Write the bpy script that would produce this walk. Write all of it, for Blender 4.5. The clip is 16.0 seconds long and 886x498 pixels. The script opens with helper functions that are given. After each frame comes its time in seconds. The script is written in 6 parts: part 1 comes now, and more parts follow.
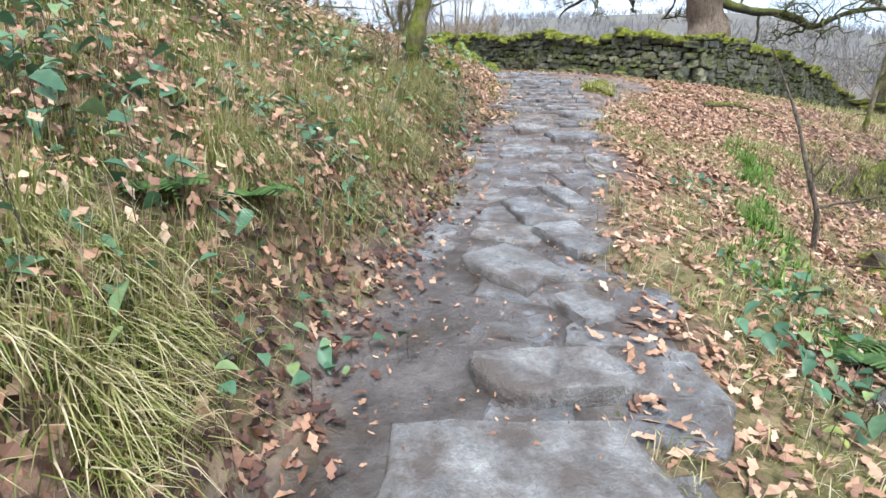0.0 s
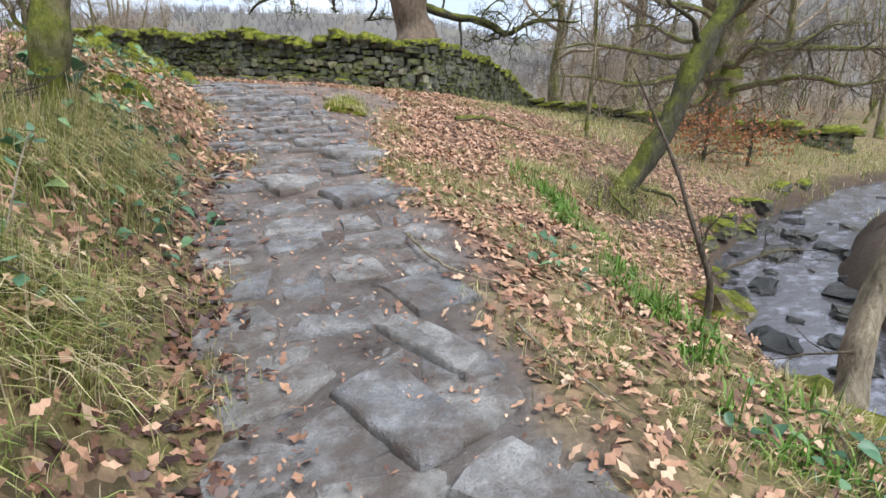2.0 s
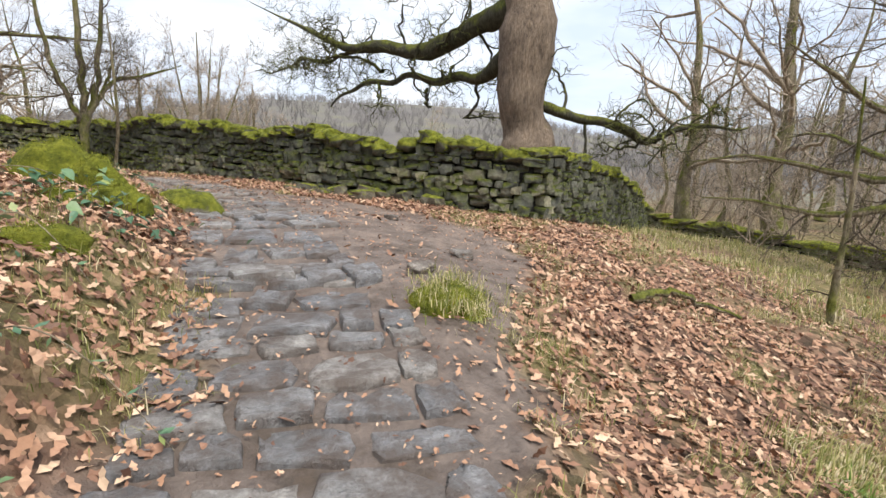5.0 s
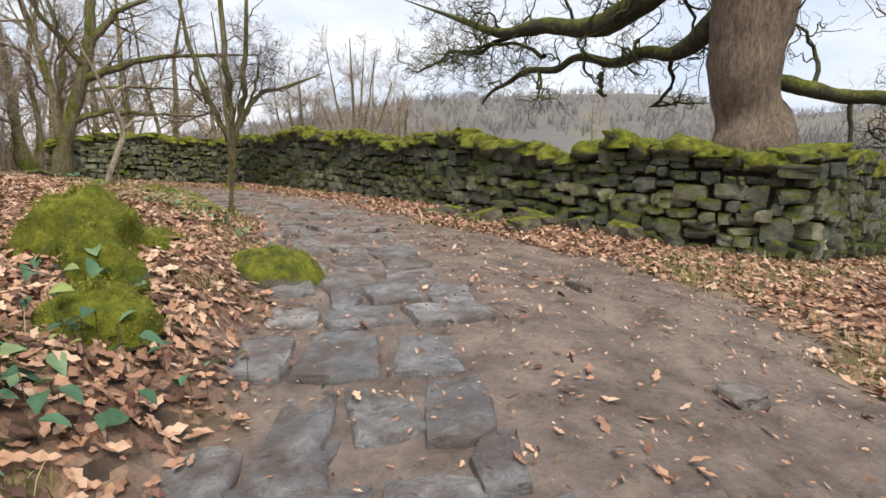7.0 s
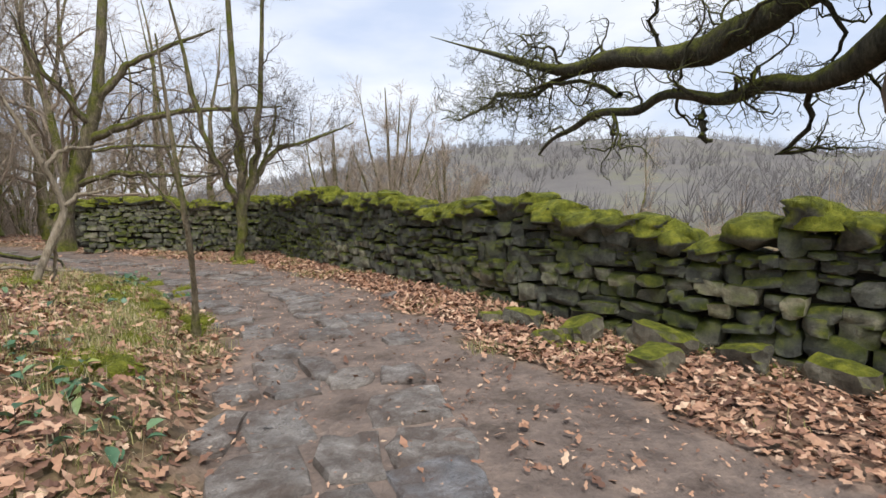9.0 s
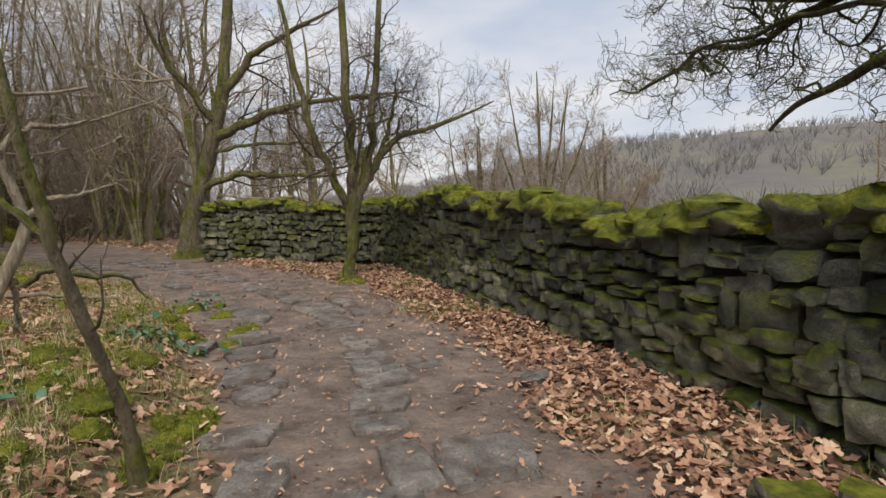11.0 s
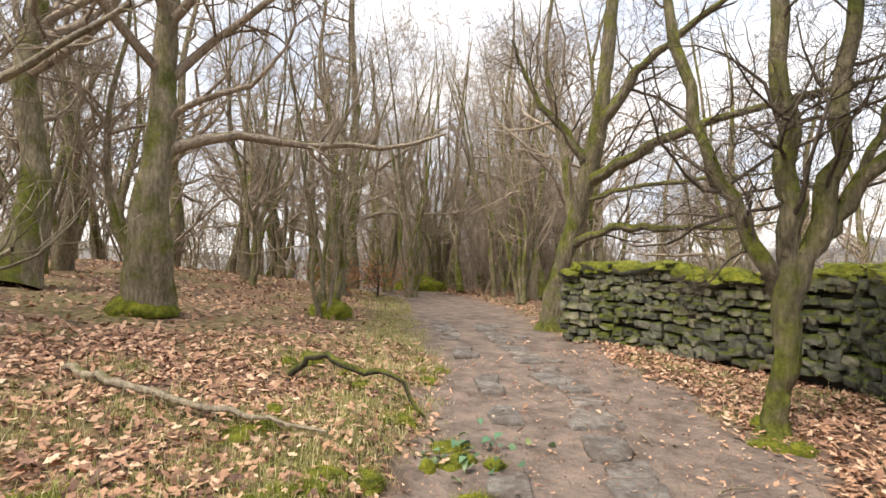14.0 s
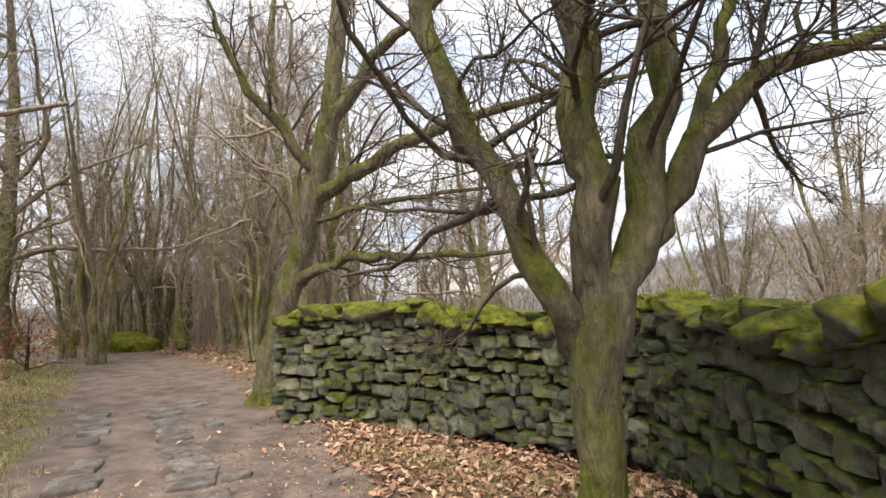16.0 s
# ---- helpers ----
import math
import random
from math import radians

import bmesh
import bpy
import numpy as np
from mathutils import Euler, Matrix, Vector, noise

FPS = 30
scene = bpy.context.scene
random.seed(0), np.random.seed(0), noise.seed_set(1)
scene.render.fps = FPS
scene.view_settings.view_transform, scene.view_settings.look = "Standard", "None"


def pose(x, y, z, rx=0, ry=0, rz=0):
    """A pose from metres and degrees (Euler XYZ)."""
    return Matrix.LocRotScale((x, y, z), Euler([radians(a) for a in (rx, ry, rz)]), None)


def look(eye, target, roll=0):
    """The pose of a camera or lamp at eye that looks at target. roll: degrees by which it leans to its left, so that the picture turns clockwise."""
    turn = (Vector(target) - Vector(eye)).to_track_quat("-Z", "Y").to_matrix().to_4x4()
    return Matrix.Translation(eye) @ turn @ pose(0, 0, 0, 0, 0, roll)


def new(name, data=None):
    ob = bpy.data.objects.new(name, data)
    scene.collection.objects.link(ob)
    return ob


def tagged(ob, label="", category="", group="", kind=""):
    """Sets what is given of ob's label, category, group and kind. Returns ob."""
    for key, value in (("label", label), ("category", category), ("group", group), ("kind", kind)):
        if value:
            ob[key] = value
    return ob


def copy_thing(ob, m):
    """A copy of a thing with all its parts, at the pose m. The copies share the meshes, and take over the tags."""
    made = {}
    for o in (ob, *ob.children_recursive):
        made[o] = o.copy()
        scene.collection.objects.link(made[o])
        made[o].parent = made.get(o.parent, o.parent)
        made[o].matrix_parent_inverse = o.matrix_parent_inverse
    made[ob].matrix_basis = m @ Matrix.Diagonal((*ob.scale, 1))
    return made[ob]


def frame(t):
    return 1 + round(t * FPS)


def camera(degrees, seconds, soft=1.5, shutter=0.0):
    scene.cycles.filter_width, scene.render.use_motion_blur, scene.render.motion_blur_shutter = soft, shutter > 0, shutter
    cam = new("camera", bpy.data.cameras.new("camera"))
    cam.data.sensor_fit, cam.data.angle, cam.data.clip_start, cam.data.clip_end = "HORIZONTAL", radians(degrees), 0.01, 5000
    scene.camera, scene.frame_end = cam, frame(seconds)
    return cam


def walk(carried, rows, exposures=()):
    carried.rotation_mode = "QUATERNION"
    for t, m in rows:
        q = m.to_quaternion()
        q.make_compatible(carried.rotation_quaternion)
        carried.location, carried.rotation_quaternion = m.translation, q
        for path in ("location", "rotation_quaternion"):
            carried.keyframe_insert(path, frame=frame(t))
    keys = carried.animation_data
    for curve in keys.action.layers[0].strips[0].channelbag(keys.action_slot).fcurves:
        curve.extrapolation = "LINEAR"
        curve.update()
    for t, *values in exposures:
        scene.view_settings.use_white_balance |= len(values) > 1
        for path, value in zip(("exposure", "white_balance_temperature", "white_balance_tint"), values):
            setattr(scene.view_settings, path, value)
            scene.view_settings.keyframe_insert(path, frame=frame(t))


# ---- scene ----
cam = camera(80.0, 16.0)
EXPOSURES = [(0, 1.25, 5800, 8), (0.5, 1.0, 5850, 9), (2.0, 0.92, 6050, 9), (4.2, 0.98, 6350, 10), (6.3, 0.63, 6800, 10), (8.2, 0.8, 6350, 12), (10.3, 0.1, 6600, 11), (11.2, 0.35, 6850, 11), (12.5, 1.08, 7000, 11), (14.5, 1.2, 7100, 12), (16, 1.05, 6850, 11)]
PATH = [
    (0, (0.101, -0.021, 1.423), (0.083, 1.887, 0.822), 0.1),
    (0.5, (-0.142, 0.582, 1.488), (0.227, 2.508, 1.096), 2.6),
    (1, (-0.124, 1.147, 1.507), (0.538, 2.988, 1.092), 2.8),
    (1.5, (-0.030, 1.846, 1.678), (0.726, 3.635, 1.201), -0.6),
    (2, (-0.011, 2.497, 1.696), (0.961, 4.133, 1.082), -0.7),
    (2.5, (0.050, 3.182, 1.807), (1.163, 4.779, 1.347), 1.7),
    (3, (0.151, 3.853, 1.881), (1.301, 5.450, 1.524), 4.9),
    (3.5, (0.426, 4.581, 1.856), (1.535, 6.168, 1.353), 4.3),
    (4, (0.647, 5.205, 1.933), (1.539, 6.941, 1.499), 1.8),
    (4.2, (0.765, 5.440, 2.020), (1.671, 7.183, 1.640), 2.5),
    (6.3, (1.776, 8.158, 2.427), (2.200, 10.092, 2.146), 1.1),
    (6.5, (1.781, 8.394, 2.465), (2.169, 10.327, 2.130), 1.4),
    (7, (1.781, 8.973, 2.548), (2.010, 10.930, 2.205), -0.8),
    (7.5, (1.643, 9.513, 2.605), (1.541, 11.483, 2.276), -4.3),
    (8, (1.759, 10.114, 2.718), (1.801, 12.086, 2.386), -2.2),
    (8.2, (1.805, 10.381, 2.768), (1.910, 12.356, 2.467), -1.5),
    (10.3, (1.831, 13.713, 2.967), (1.788, 15.710, 2.868), -3.5),
    (10.5, (1.825, 13.977, 2.941), (1.680, 15.969, 2.840), -2.4),
    (11, (1.681, 14.662, 2.962), (1.216, 16.601, 2.815), -2.2),
    (11.5, (1.511, 15.261, 2.945), (0.813, 17.124, 2.741), -1.8),
    (12, (1.360, 15.774, 2.999), (0.152, 17.355, 2.792), -2.9),
    (12.5, (1.039, 16.442, 3.005), (-0.251, 17.944, 2.721), -3.1),
    (13, (0.774, 17.074, 3.092), (-0.667, 18.436, 2.831), -4.0),
    (13.5, (0.479, 17.607, 3.172), (-1.052, 18.889, 3.072), -2.3),
    (14, (0.230, 18.163, 3.199), (-1.436, 19.267, 3.286), 0.0),
    (14.5, (-0.247, 18.882, 3.143), (-1.838, 20.093, 3.179), -0.8),
    (15, (-0.587, 19.646, 3.164), (-1.839, 21.205, 3.219), -3.4),
    (15.5, (-0.935, 20.212, 3.229), (-2.084, 21.845, 3.331), -3.9),
    (16, (-1.177, 20.697, 3.244), (-2.228, 22.383, 3.470), -2.9),
]
walk(cam, [(t, look(eye, target, roll)) for t, eye, target, roll in PATH], EXPOSURES)

# ---- light: an overcast winter sky ----
world = bpy.data.worlds.new("overcast_sky")
scene.world = world
world.use_nodes = True
wn, wl = world.node_tree.nodes, world.node_tree.links
wn.clear()
sky = wn.new("ShaderNodeTexSky")
sky.sky_type, sky.sun_disc = "NISHITA", False
sky.sun_elevation, sky.sun_rotation = radians(58), radians(167)
sky.air_density, sky.dust_density = 1.0, 3.0
sky_level = wn.new("ShaderNodeMix")
sky_level.data_type, sky_level.blend_type = "RGBA", "MULTIPLY"
sky_level.inputs[0].default_value = 1.0
wl.new(sky.outputs[0], sky_level.inputs[6])
sky_level.inputs[7].default_value = (0.11, 0.11, 0.11, 1)
coord = wn.new("ShaderNodeTexCoord")
cloud = wn.new("ShaderNodeTexNoise")
cloud.inputs["Scale"].default_value, cloud.inputs["Detail"].default_value = 2.6, 6
squash = wn.new("ShaderNodeMapping")
squash.inputs["Scale"].default_value = (1, 1, 3.2)
wl.new(coord.outputs["Generated"], squash.inputs[0])
wl.new(squash.outputs[0], cloud.inputs["Vector"])
ramp = wn.new("ShaderNodeValToRGB")
ramp.color_ramp.elements[0].position, ramp.color_ramp.elements[0].color = 0.36, (0.49, 0.56, 0.69, 1)
ramp.color_ramp.elements[1].position, ramp.color_ramp.elements[1].color = 0.62, (0.75, 0.765, 0.8, 1)
wl.new(cloud.outputs[0], ramp.inputs[0])
mixw = wn.new("ShaderNodeMix")
mixw.data_type = "RGBA"
mixw.inputs[0].default_value = 0.82
wl.new(sky_level.outputs[2], mixw.inputs[6])
wl.new(ramp.outputs[0], mixw.inputs[7])
bg = wn.new("ShaderNodeBackground")
bg.inputs[1].default_value = 1.0
out = wn.new("ShaderNodeOutputWorld")
wl.new(mixw.outputs[2], bg.inputs[0])
wl.new(bg.outputs[0], out.inputs[0])

sun_data = bpy.data.lights.new("sun", "SUN")
sun_data.energy, sun_data.angle, sun_data.color = 2.2, radians(26), (1.0, 0.97, 0.92)
sun = new("sun", sun_data)
sun.matrix_world = look((4, -18, 30), (0, 0, 0))


# ---- materials ----
def material(name, rough=0.85):
    m = bpy.data.materials.new(name)
    m.use_nodes = True
    n, l = m.node_tree.nodes, m.node_tree.links
    b = n["Principled BSDF"]
    b.inputs["Roughness"].default_value = rough
    b.inputs["Specular IOR Level"].default_value = 0.3
    return m, n, l, b


def noise_node(n, l, scale, detail=5, rough=0.6, vec=None):
    t = n.new("ShaderNodeTexNoise")
    t.inputs["Scale"].default_value, t.inputs["Detail"].default_value, t.inputs["Roughness"].default_value = scale, detail, rough
    if vec is not None:
        l.new(vec, t.inputs["Vector"])
    return t


def ramp_node(n, l, fac, stops):
    r = n.new("ShaderNodeValToRGB")
    e = r.color_ramp.elements
    while len(e) < len(stops):
        e.new(0.5)
    for el, (p, c) in zip(e, stops):
        el.position, el.color = p, (*c, 1)
    l.new(fac, r.inputs[0])
    return r.outputs[0]


def mix_node(n, l, fac, a, b, blend="MIX"):
    m = n.new("ShaderNodeMix")
    m.data_type, m.blend_type = "RGBA", blend
    for sock, v in ((m.inputs[0], fac), (m.inputs[6], a), (m.inputs[7], b)):
        if isinstance(v, (int, float)):
            sock.default_value = v
        elif isinstance(v, tuple):
            sock.default_value = (*v, 1)
        else:
            l.new(v, sock)
    return m.outputs[2]


def math_node(n, l, op, a, b=0.0, clamp=False):
    m = n.new("ShaderNodeMath")
    m.operation, m.use_clamp = op, clamp
    for sock, v in zip(m.inputs, (a, b)):
        if isinstance(v, (int, float)):
            sock.default_value = v
        else:
            l.new(v, sock)
    return m.outputs[0]


def bump(n, l, b, height, strength=0.5, dist=0.02):
    k = n.new("ShaderNodeBump")
    k.inputs["Strength"].default_value, k.inputs["Distance"].default_value = strength, dist
    l.new(height, k.inputs["Height"])
    l.new(k.outputs[0], b.inputs["Normal"])


def place(n):
    return n.new("ShaderNodeNewGeometry")


MOSS = [(0.3, (0.045, 0.058, 0.008)), (0.5, (0.19, 0.21, 0.02)), (0.7, (0.42, 0.42, 0.05))]


def stone_material(name, dark, mid, light, moss=0.0, moss_gain=6.0, moss_stops=MOSS, mud=False, rough=0.8, spec=0.3, tones=((0.5, 0.52, 0.52), (0.9, 0.9, 0.88), (1.25, 1.2, 1.1), (1.9, 1.75, 1.45))):
    """Gritstone with lichen and, where it faces up and the noise lets it, moss."""
    m, n, l, b = material(name, rough)
    b.inputs["Specular IOR Level"].default_value = spec
    g = place(n)
    info = n.new("ShaderNodeObjectInfo")
    a = noise_node(n, l, 6, 8, 0.65, g.outputs["Position"])
    fine = noise_node(n, l, 70, 5, 0.7, g.outputs["Position"])
    col = ramp_node(n, l, a.outputs[0], [(0.3, dark), (0.5, mid), (0.72, light)])
    tone = ramp_node(n, l, info.outputs["Random"], list(zip((0.0, 0.45, 0.8, 1.0), tones)))
    col = mix_node(n, l, 1.0, col, tone, "MULTIPLY")
    grit = ramp_node(n, l, fine.outputs[0], [(0.3, (0.7, 0.7, 0.7)), (0.7, (1.2, 1.2, 1.2))])
    col = mix_node(n, l, 1.0, col, grit, "MULTIPLY")
    height = math_node(n, l, "ADD", a.outputs[0], math_node(n, l, "MULTIPLY", fine.outputs[0], 0.35))
    if mud:
        dirt = noise_node(n, l, 4.5, 7, 0.7, g.outputs["Position"])
        df = ramp_node(n, l, dirt.outputs[0], [(0.42, (0, 0, 0)), (0.6, (0.85, 0.85, 0.85))])
        col = mix_node(n, l, df, col, (0.10, 0.074, 0.058))
        wetter = ramp_node(n, l, dirt.outputs[0], [(0.35, (0.22, 0.22, 0.22)), (0.6, (0.62, 0.62, 0.62))])
        l.new(wetter, b.inputs["Roughness"])
    if moss > 0:
        sep = n.new("ShaderNodeSeparateXYZ")
        l.new(g.outputs["Normal"], sep.inputs[0])
        big = noise_node(n, l, 1.7, 6, 0.6, g.outputs["Position"])
        f = math_node(n, l, "ADD", math_node(n, l, "MULTIPLY", sep.outputs[2], 0.55), big.outputs[0])
        f = math_node(n, l, "ADD", f, math_node(n, l, "MULTIPLY", a.outputs[0], 0.5))
        f = math_node(n, l, "SUBTRACT", f, 1.28 - moss)
        f = math_node(n, l, "MULTIPLY", f, moss_gain, True)
        mn = noise_node(n, l, 9, 6, 0.7, g.outputs["Position"])
        col = mix_node(n, l, f, col, ramp_node(n, l, mn.outputs[0], moss_stops))
        fuzz = noise_node(n, l, 160, 4, 0.7, g.outputs["Position"])
        height = math_node(n, l, "ADD", height, math_node(n, l, "MULTIPLY", fuzz.outputs[0], math_node(n, l, "MULTIPLY", f, 0.9)))
    l.new(col, b.inputs["Base Color"])
    bump(n, l, b, height, 0.9, 0.05)
    return m


M_WALL = stone_material("wall_stone", (0.06, 0.062, 0.05), (0.16, 0.162, 0.13), (0.34, 0.34, 0.275), 0.55, 3.0, [(0.3, (0.03, 0.042, 0.008)), (0.52, (0.10, 0.12, 0.016)), (0.75, (0.27, 0.28, 0.035))])
M_CAP = stone_material("cap_stone", (0.06, 0.06, 0.048), (0.15, 0.15, 0.115), (0.3, 0.29, 0.23), 0.68, 4.5)
M_PAVE = stone_material("paving_stone", (0.115, 0.112, 0.11), (0.235, 0.23, 0.226), (0.39, 0.382, 0.375), 0.0, mud=True, spec=0.5, tones=((0.72, 0.73, 0.75), (0.92, 0.93, 0.95), (1.08, 1.06, 1.02), (1.25, 1.2, 1.12)))
M_MUDSTONE = stone_material("trodden_paving_stone", (0.14, 0.126, 0.112), (0.25, 0.228, 0.204), (0.37, 0.342, 0.308), 0.0, mud=True, tones=((0.75, 0.75, 0.75), (0.92, 0.92, 0.92), (1.05, 1.04, 1.02), (1.2, 1.16, 1.1)))
# near-black: the shade deep in the wall's joints is in this colour
M_CORE = stone_material("gap_shade_fill", (0.012, 0.011, 0.009), (0.025, 0.023, 0.019), (0.05, 0.046, 0.038))
M_ROCK = stone_material("stream_rock", (0.012, 0.012, 0.012), (0.03, 0.03, 0.027), (0.07, 0.07, 0.058), -0.08, rough=0.3, spec=0.5)
M_BOULDER = stone_material("boulder_stone", (0.10, 0.09, 0.07), (0.2, 0.18, 0.14), (0.32, 0.29, 0.24), 0.48)
M_FALLEN = stone_material("fallen_stone", (0.06, 0.055, 0.045), (0.14, 0.13, 0.10), (0.26, 0.24, 0.19), 0.36)


def moss_material():
    m, n, l, b = material("moss", 0.95)
    g = place(n)
    a = noise_node(n, l, 8, 8, 0.75, g.outputs["Position"])
    f = noise_node(n, l, 120, 4, 0.7, g.outputs["Position"])
    col = ramp_node(n, l, a.outputs[0], MOSS)
    col = mix_node(n, l, 0.6, col, ramp_node(n, l, f.outputs[0], [(0.3, (0.45, 0.45, 0.4)), (0.7, (1.3, 1.3, 1.2))]), "MULTIPLY")
    l.new(col, b.inputs["Base Color"])
    bump(n, l, b, math_node(n, l, "ADD", a.outputs[0], f.outputs[0]), 1.0, 0.03)
    return m


M_MOSS = moss_material()


def leafy(name, stops, rough=0.6, translucent=0.0):
    """A plant or leaf material whose colour differs from piece to piece."""
    m, n, l, b = material(name, rough)
    g = place(n)
    a = noise_node(n, l, 30, 3, 0.6, g.outputs["Position"])
    col = ramp_node(n, l, g.outputs["Random Per Island"], stops)
    col = mix_node(n, l, 0.5, col, ramp_node(n, l, a.outputs[0], [(0.3, (0.6, 0.6, 0.6)), (0.7, (1.25, 1.25, 1.25))]), "MULTIPLY")
    l.new(col, b.inputs["Base Color"])
    if translucent:
        t = n.new("ShaderNodeBsdfTranslucent")
        l.new(col, t.inputs[0])
        mx = n.new("ShaderNodeMixShader")
        mx.inputs[0].default_value = translucent
        l.new(b.outputs[0], mx.inputs[1])
        l.new(t.outputs[0], mx.inputs[2])
        l.new(mx.outputs[0], n["Material Output"].inputs[0])
    return m


M_LITTER = leafy("oak_leaf_litter", [(0.0, (0.09, 0.045, 0.03)), (0.3, (0.28, 0.15, 0.095)), (0.6, (0.42, 0.235, 0.14)), (0.85, (0.53, 0.33, 0.215)), (1.0, (0.64, 0.46, 0.31))], 0.6)
M_WETLEAF = leafy("wet_leaf_litter", [(0.0, (0.04, 0.022, 0.018)), (0.6, (0.11, 0.055, 0.04)), (1.0, (0.24, 0.12, 0.07))], 0.4)
M_GRASS = leafy("winter_grass", [(0.0, (0.13, 0.16, 0.035)), (0.3, (0.27, 0.29, 0.08)), (0.6, (0.45, 0.41, 0.17)), (0.8, (0.6, 0.51, 0.28)), (1.0, (0.7, 0.6, 0.42))], 0.6, 0.3)
M_BANKGRASS = leafy("bank_grass", [(0.0, (0.12, 0.18, 0.04)), (0.4, (0.24, 0.31, 0.08)), (0.8, (0.42, 0.44, 0.16)), (1.0, (0.58, 0.53, 0.27))], 0.6, 0.25)
M_STRAP = leafy("lush_grass", [(0.0, (0.07, 0.15, 0.02)), (0.6, (0.14, 0.26, 0.04)), (1.0, (0.26, 0.36, 0.09))], 0.45, 0.25)
M_BRAMBLE = leafy("bramble_leaf", [(0.0, (0.05, 0.11, 0.055)), (0.5, (0.10, 0.20, 0.11)), (0.85, (0.19, 0.28, 0.13)), (1.0, (0.32, 0.33, 0.07))], 0.4, 0.15)
M_FERN = leafy("fern_frond", [(0.0, (0.05, 0.10, 0.025)), (1.0, (0.11, 0.19, 0.05))], 0.55, 0.2)
M_BEECH = leafy("beech_leaf", [(0.0, (0.25, 0.10, 0.045)), (1.0, (0.48, 0.22, 0.1))], 0.6, 0.3)


def bark_material(name, dark, mid, light, moss):
    m, n, l, b = material(name, 0.9)
    g = place(n)
    mp = n.new("ShaderNodeMapping")
    mp.inputs["Scale"].default_value = (1, 1, 0.3)
    l.new(g.outputs["Position"], mp.inputs[0])
    a = noise_node(n, l, 26, 7, 0.7, mp.outputs[0])
    big = noise_node(n, l, 2.3, 5, 0.6, g.outputs["Position"])
    col = ramp_node(n, l, a.outputs[0], [(0.3, dark), (0.5, mid), (0.72, light)])
    sep = n.new("ShaderNodeSeparateXYZ")
    l.new(g.outputs["Normal"], sep.inputs[0])
    f = math_node(n, l, "ADD", math_node(n, l, "MULTIPLY", sep.outputs[2], 0.4), big.outputs[0])
    f = math_node(n, l, "MULTIPLY", math_node(n, l, "SUBTRACT", f, 0.95 - moss), 5.0, True)
    mn = noise_node(n, l, 14, 5, 0.7, g.outputs["Position"])
    col = mix_node(n, l, f, col, ramp_node(n, l, mn.outputs[0], [(0.3, (0.06, 0.07, 0.012)), (0.6, (0.17, 0.18, 0.03)), (0.8, (0.3, 0.3, 0.06))]))
    l.new(col, b.inputs["Base Color"])
    pits = noise_node(n, l, 7, 6, 0.7, mp.outputs[0])
    blotch = ramp_node(n, l, pits.outputs[0], [(0.32, (0.45, 0.45, 0.45)), (0.5, (0.95, 0.95, 0.95)), (0.7, (1.3, 1.28, 1.22))])
    l.new(mix_node(n, l, 0.8, col, blotch, "MULTIPLY"), b.inputs["Base Color"])
    bump(n, l, b, math_node(n, l, "ADD", a.outputs[0], math_node(n, l, "MULTIPLY", pits.outputs[0], 1.6)), 1.0, 0.05)
    return m


M_BARK = bark_material("mossy_bark", (0.08, 0.066, 0.045), (0.2, 0.168, 0.11), (0.36, 0.305, 0.2), 0.54)
M_OAK = bark_material("great_tree_bark", (0.10, 0.075, 0.055), (0.22, 0.165, 0.12), (0.33, 0.26, 0.2), 0.16)
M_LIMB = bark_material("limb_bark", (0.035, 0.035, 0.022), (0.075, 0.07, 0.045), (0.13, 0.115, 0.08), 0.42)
M_TWIG = bark_material("twig_bark", (0.075, 0.06, 0.045), (0.15, 0.12, 0.09), (0.25, 0.2, 0.155), 0.1)
M_PALE = bark_material("pale_bark", (0.19, 0.155, 0.105), (0.37, 0.31, 0.22), (0.54, 0.465, 0.36), 0.14)
M_WOOD = bark_material("wood_bark", (0.12, 0.1, 0.065), (0.27, 0.225, 0.15), (0.43, 0.365, 0.25), 0.5)
# bark of the far woods, greyed: distance haze is put into its colour
M_HAZYWOOD = bark_material("hazy_far_bark", (0.17, 0.16, 0.155), (0.25, 0.235, 0.225), (0.33, 0.31, 0.3), 0.0)
M_THICKET = bark_material("thicket_bark", (0.25, 0.2, 0.15), (0.44, 0.355, 0.27), (0.58, 0.48, 0.37), 0.1)


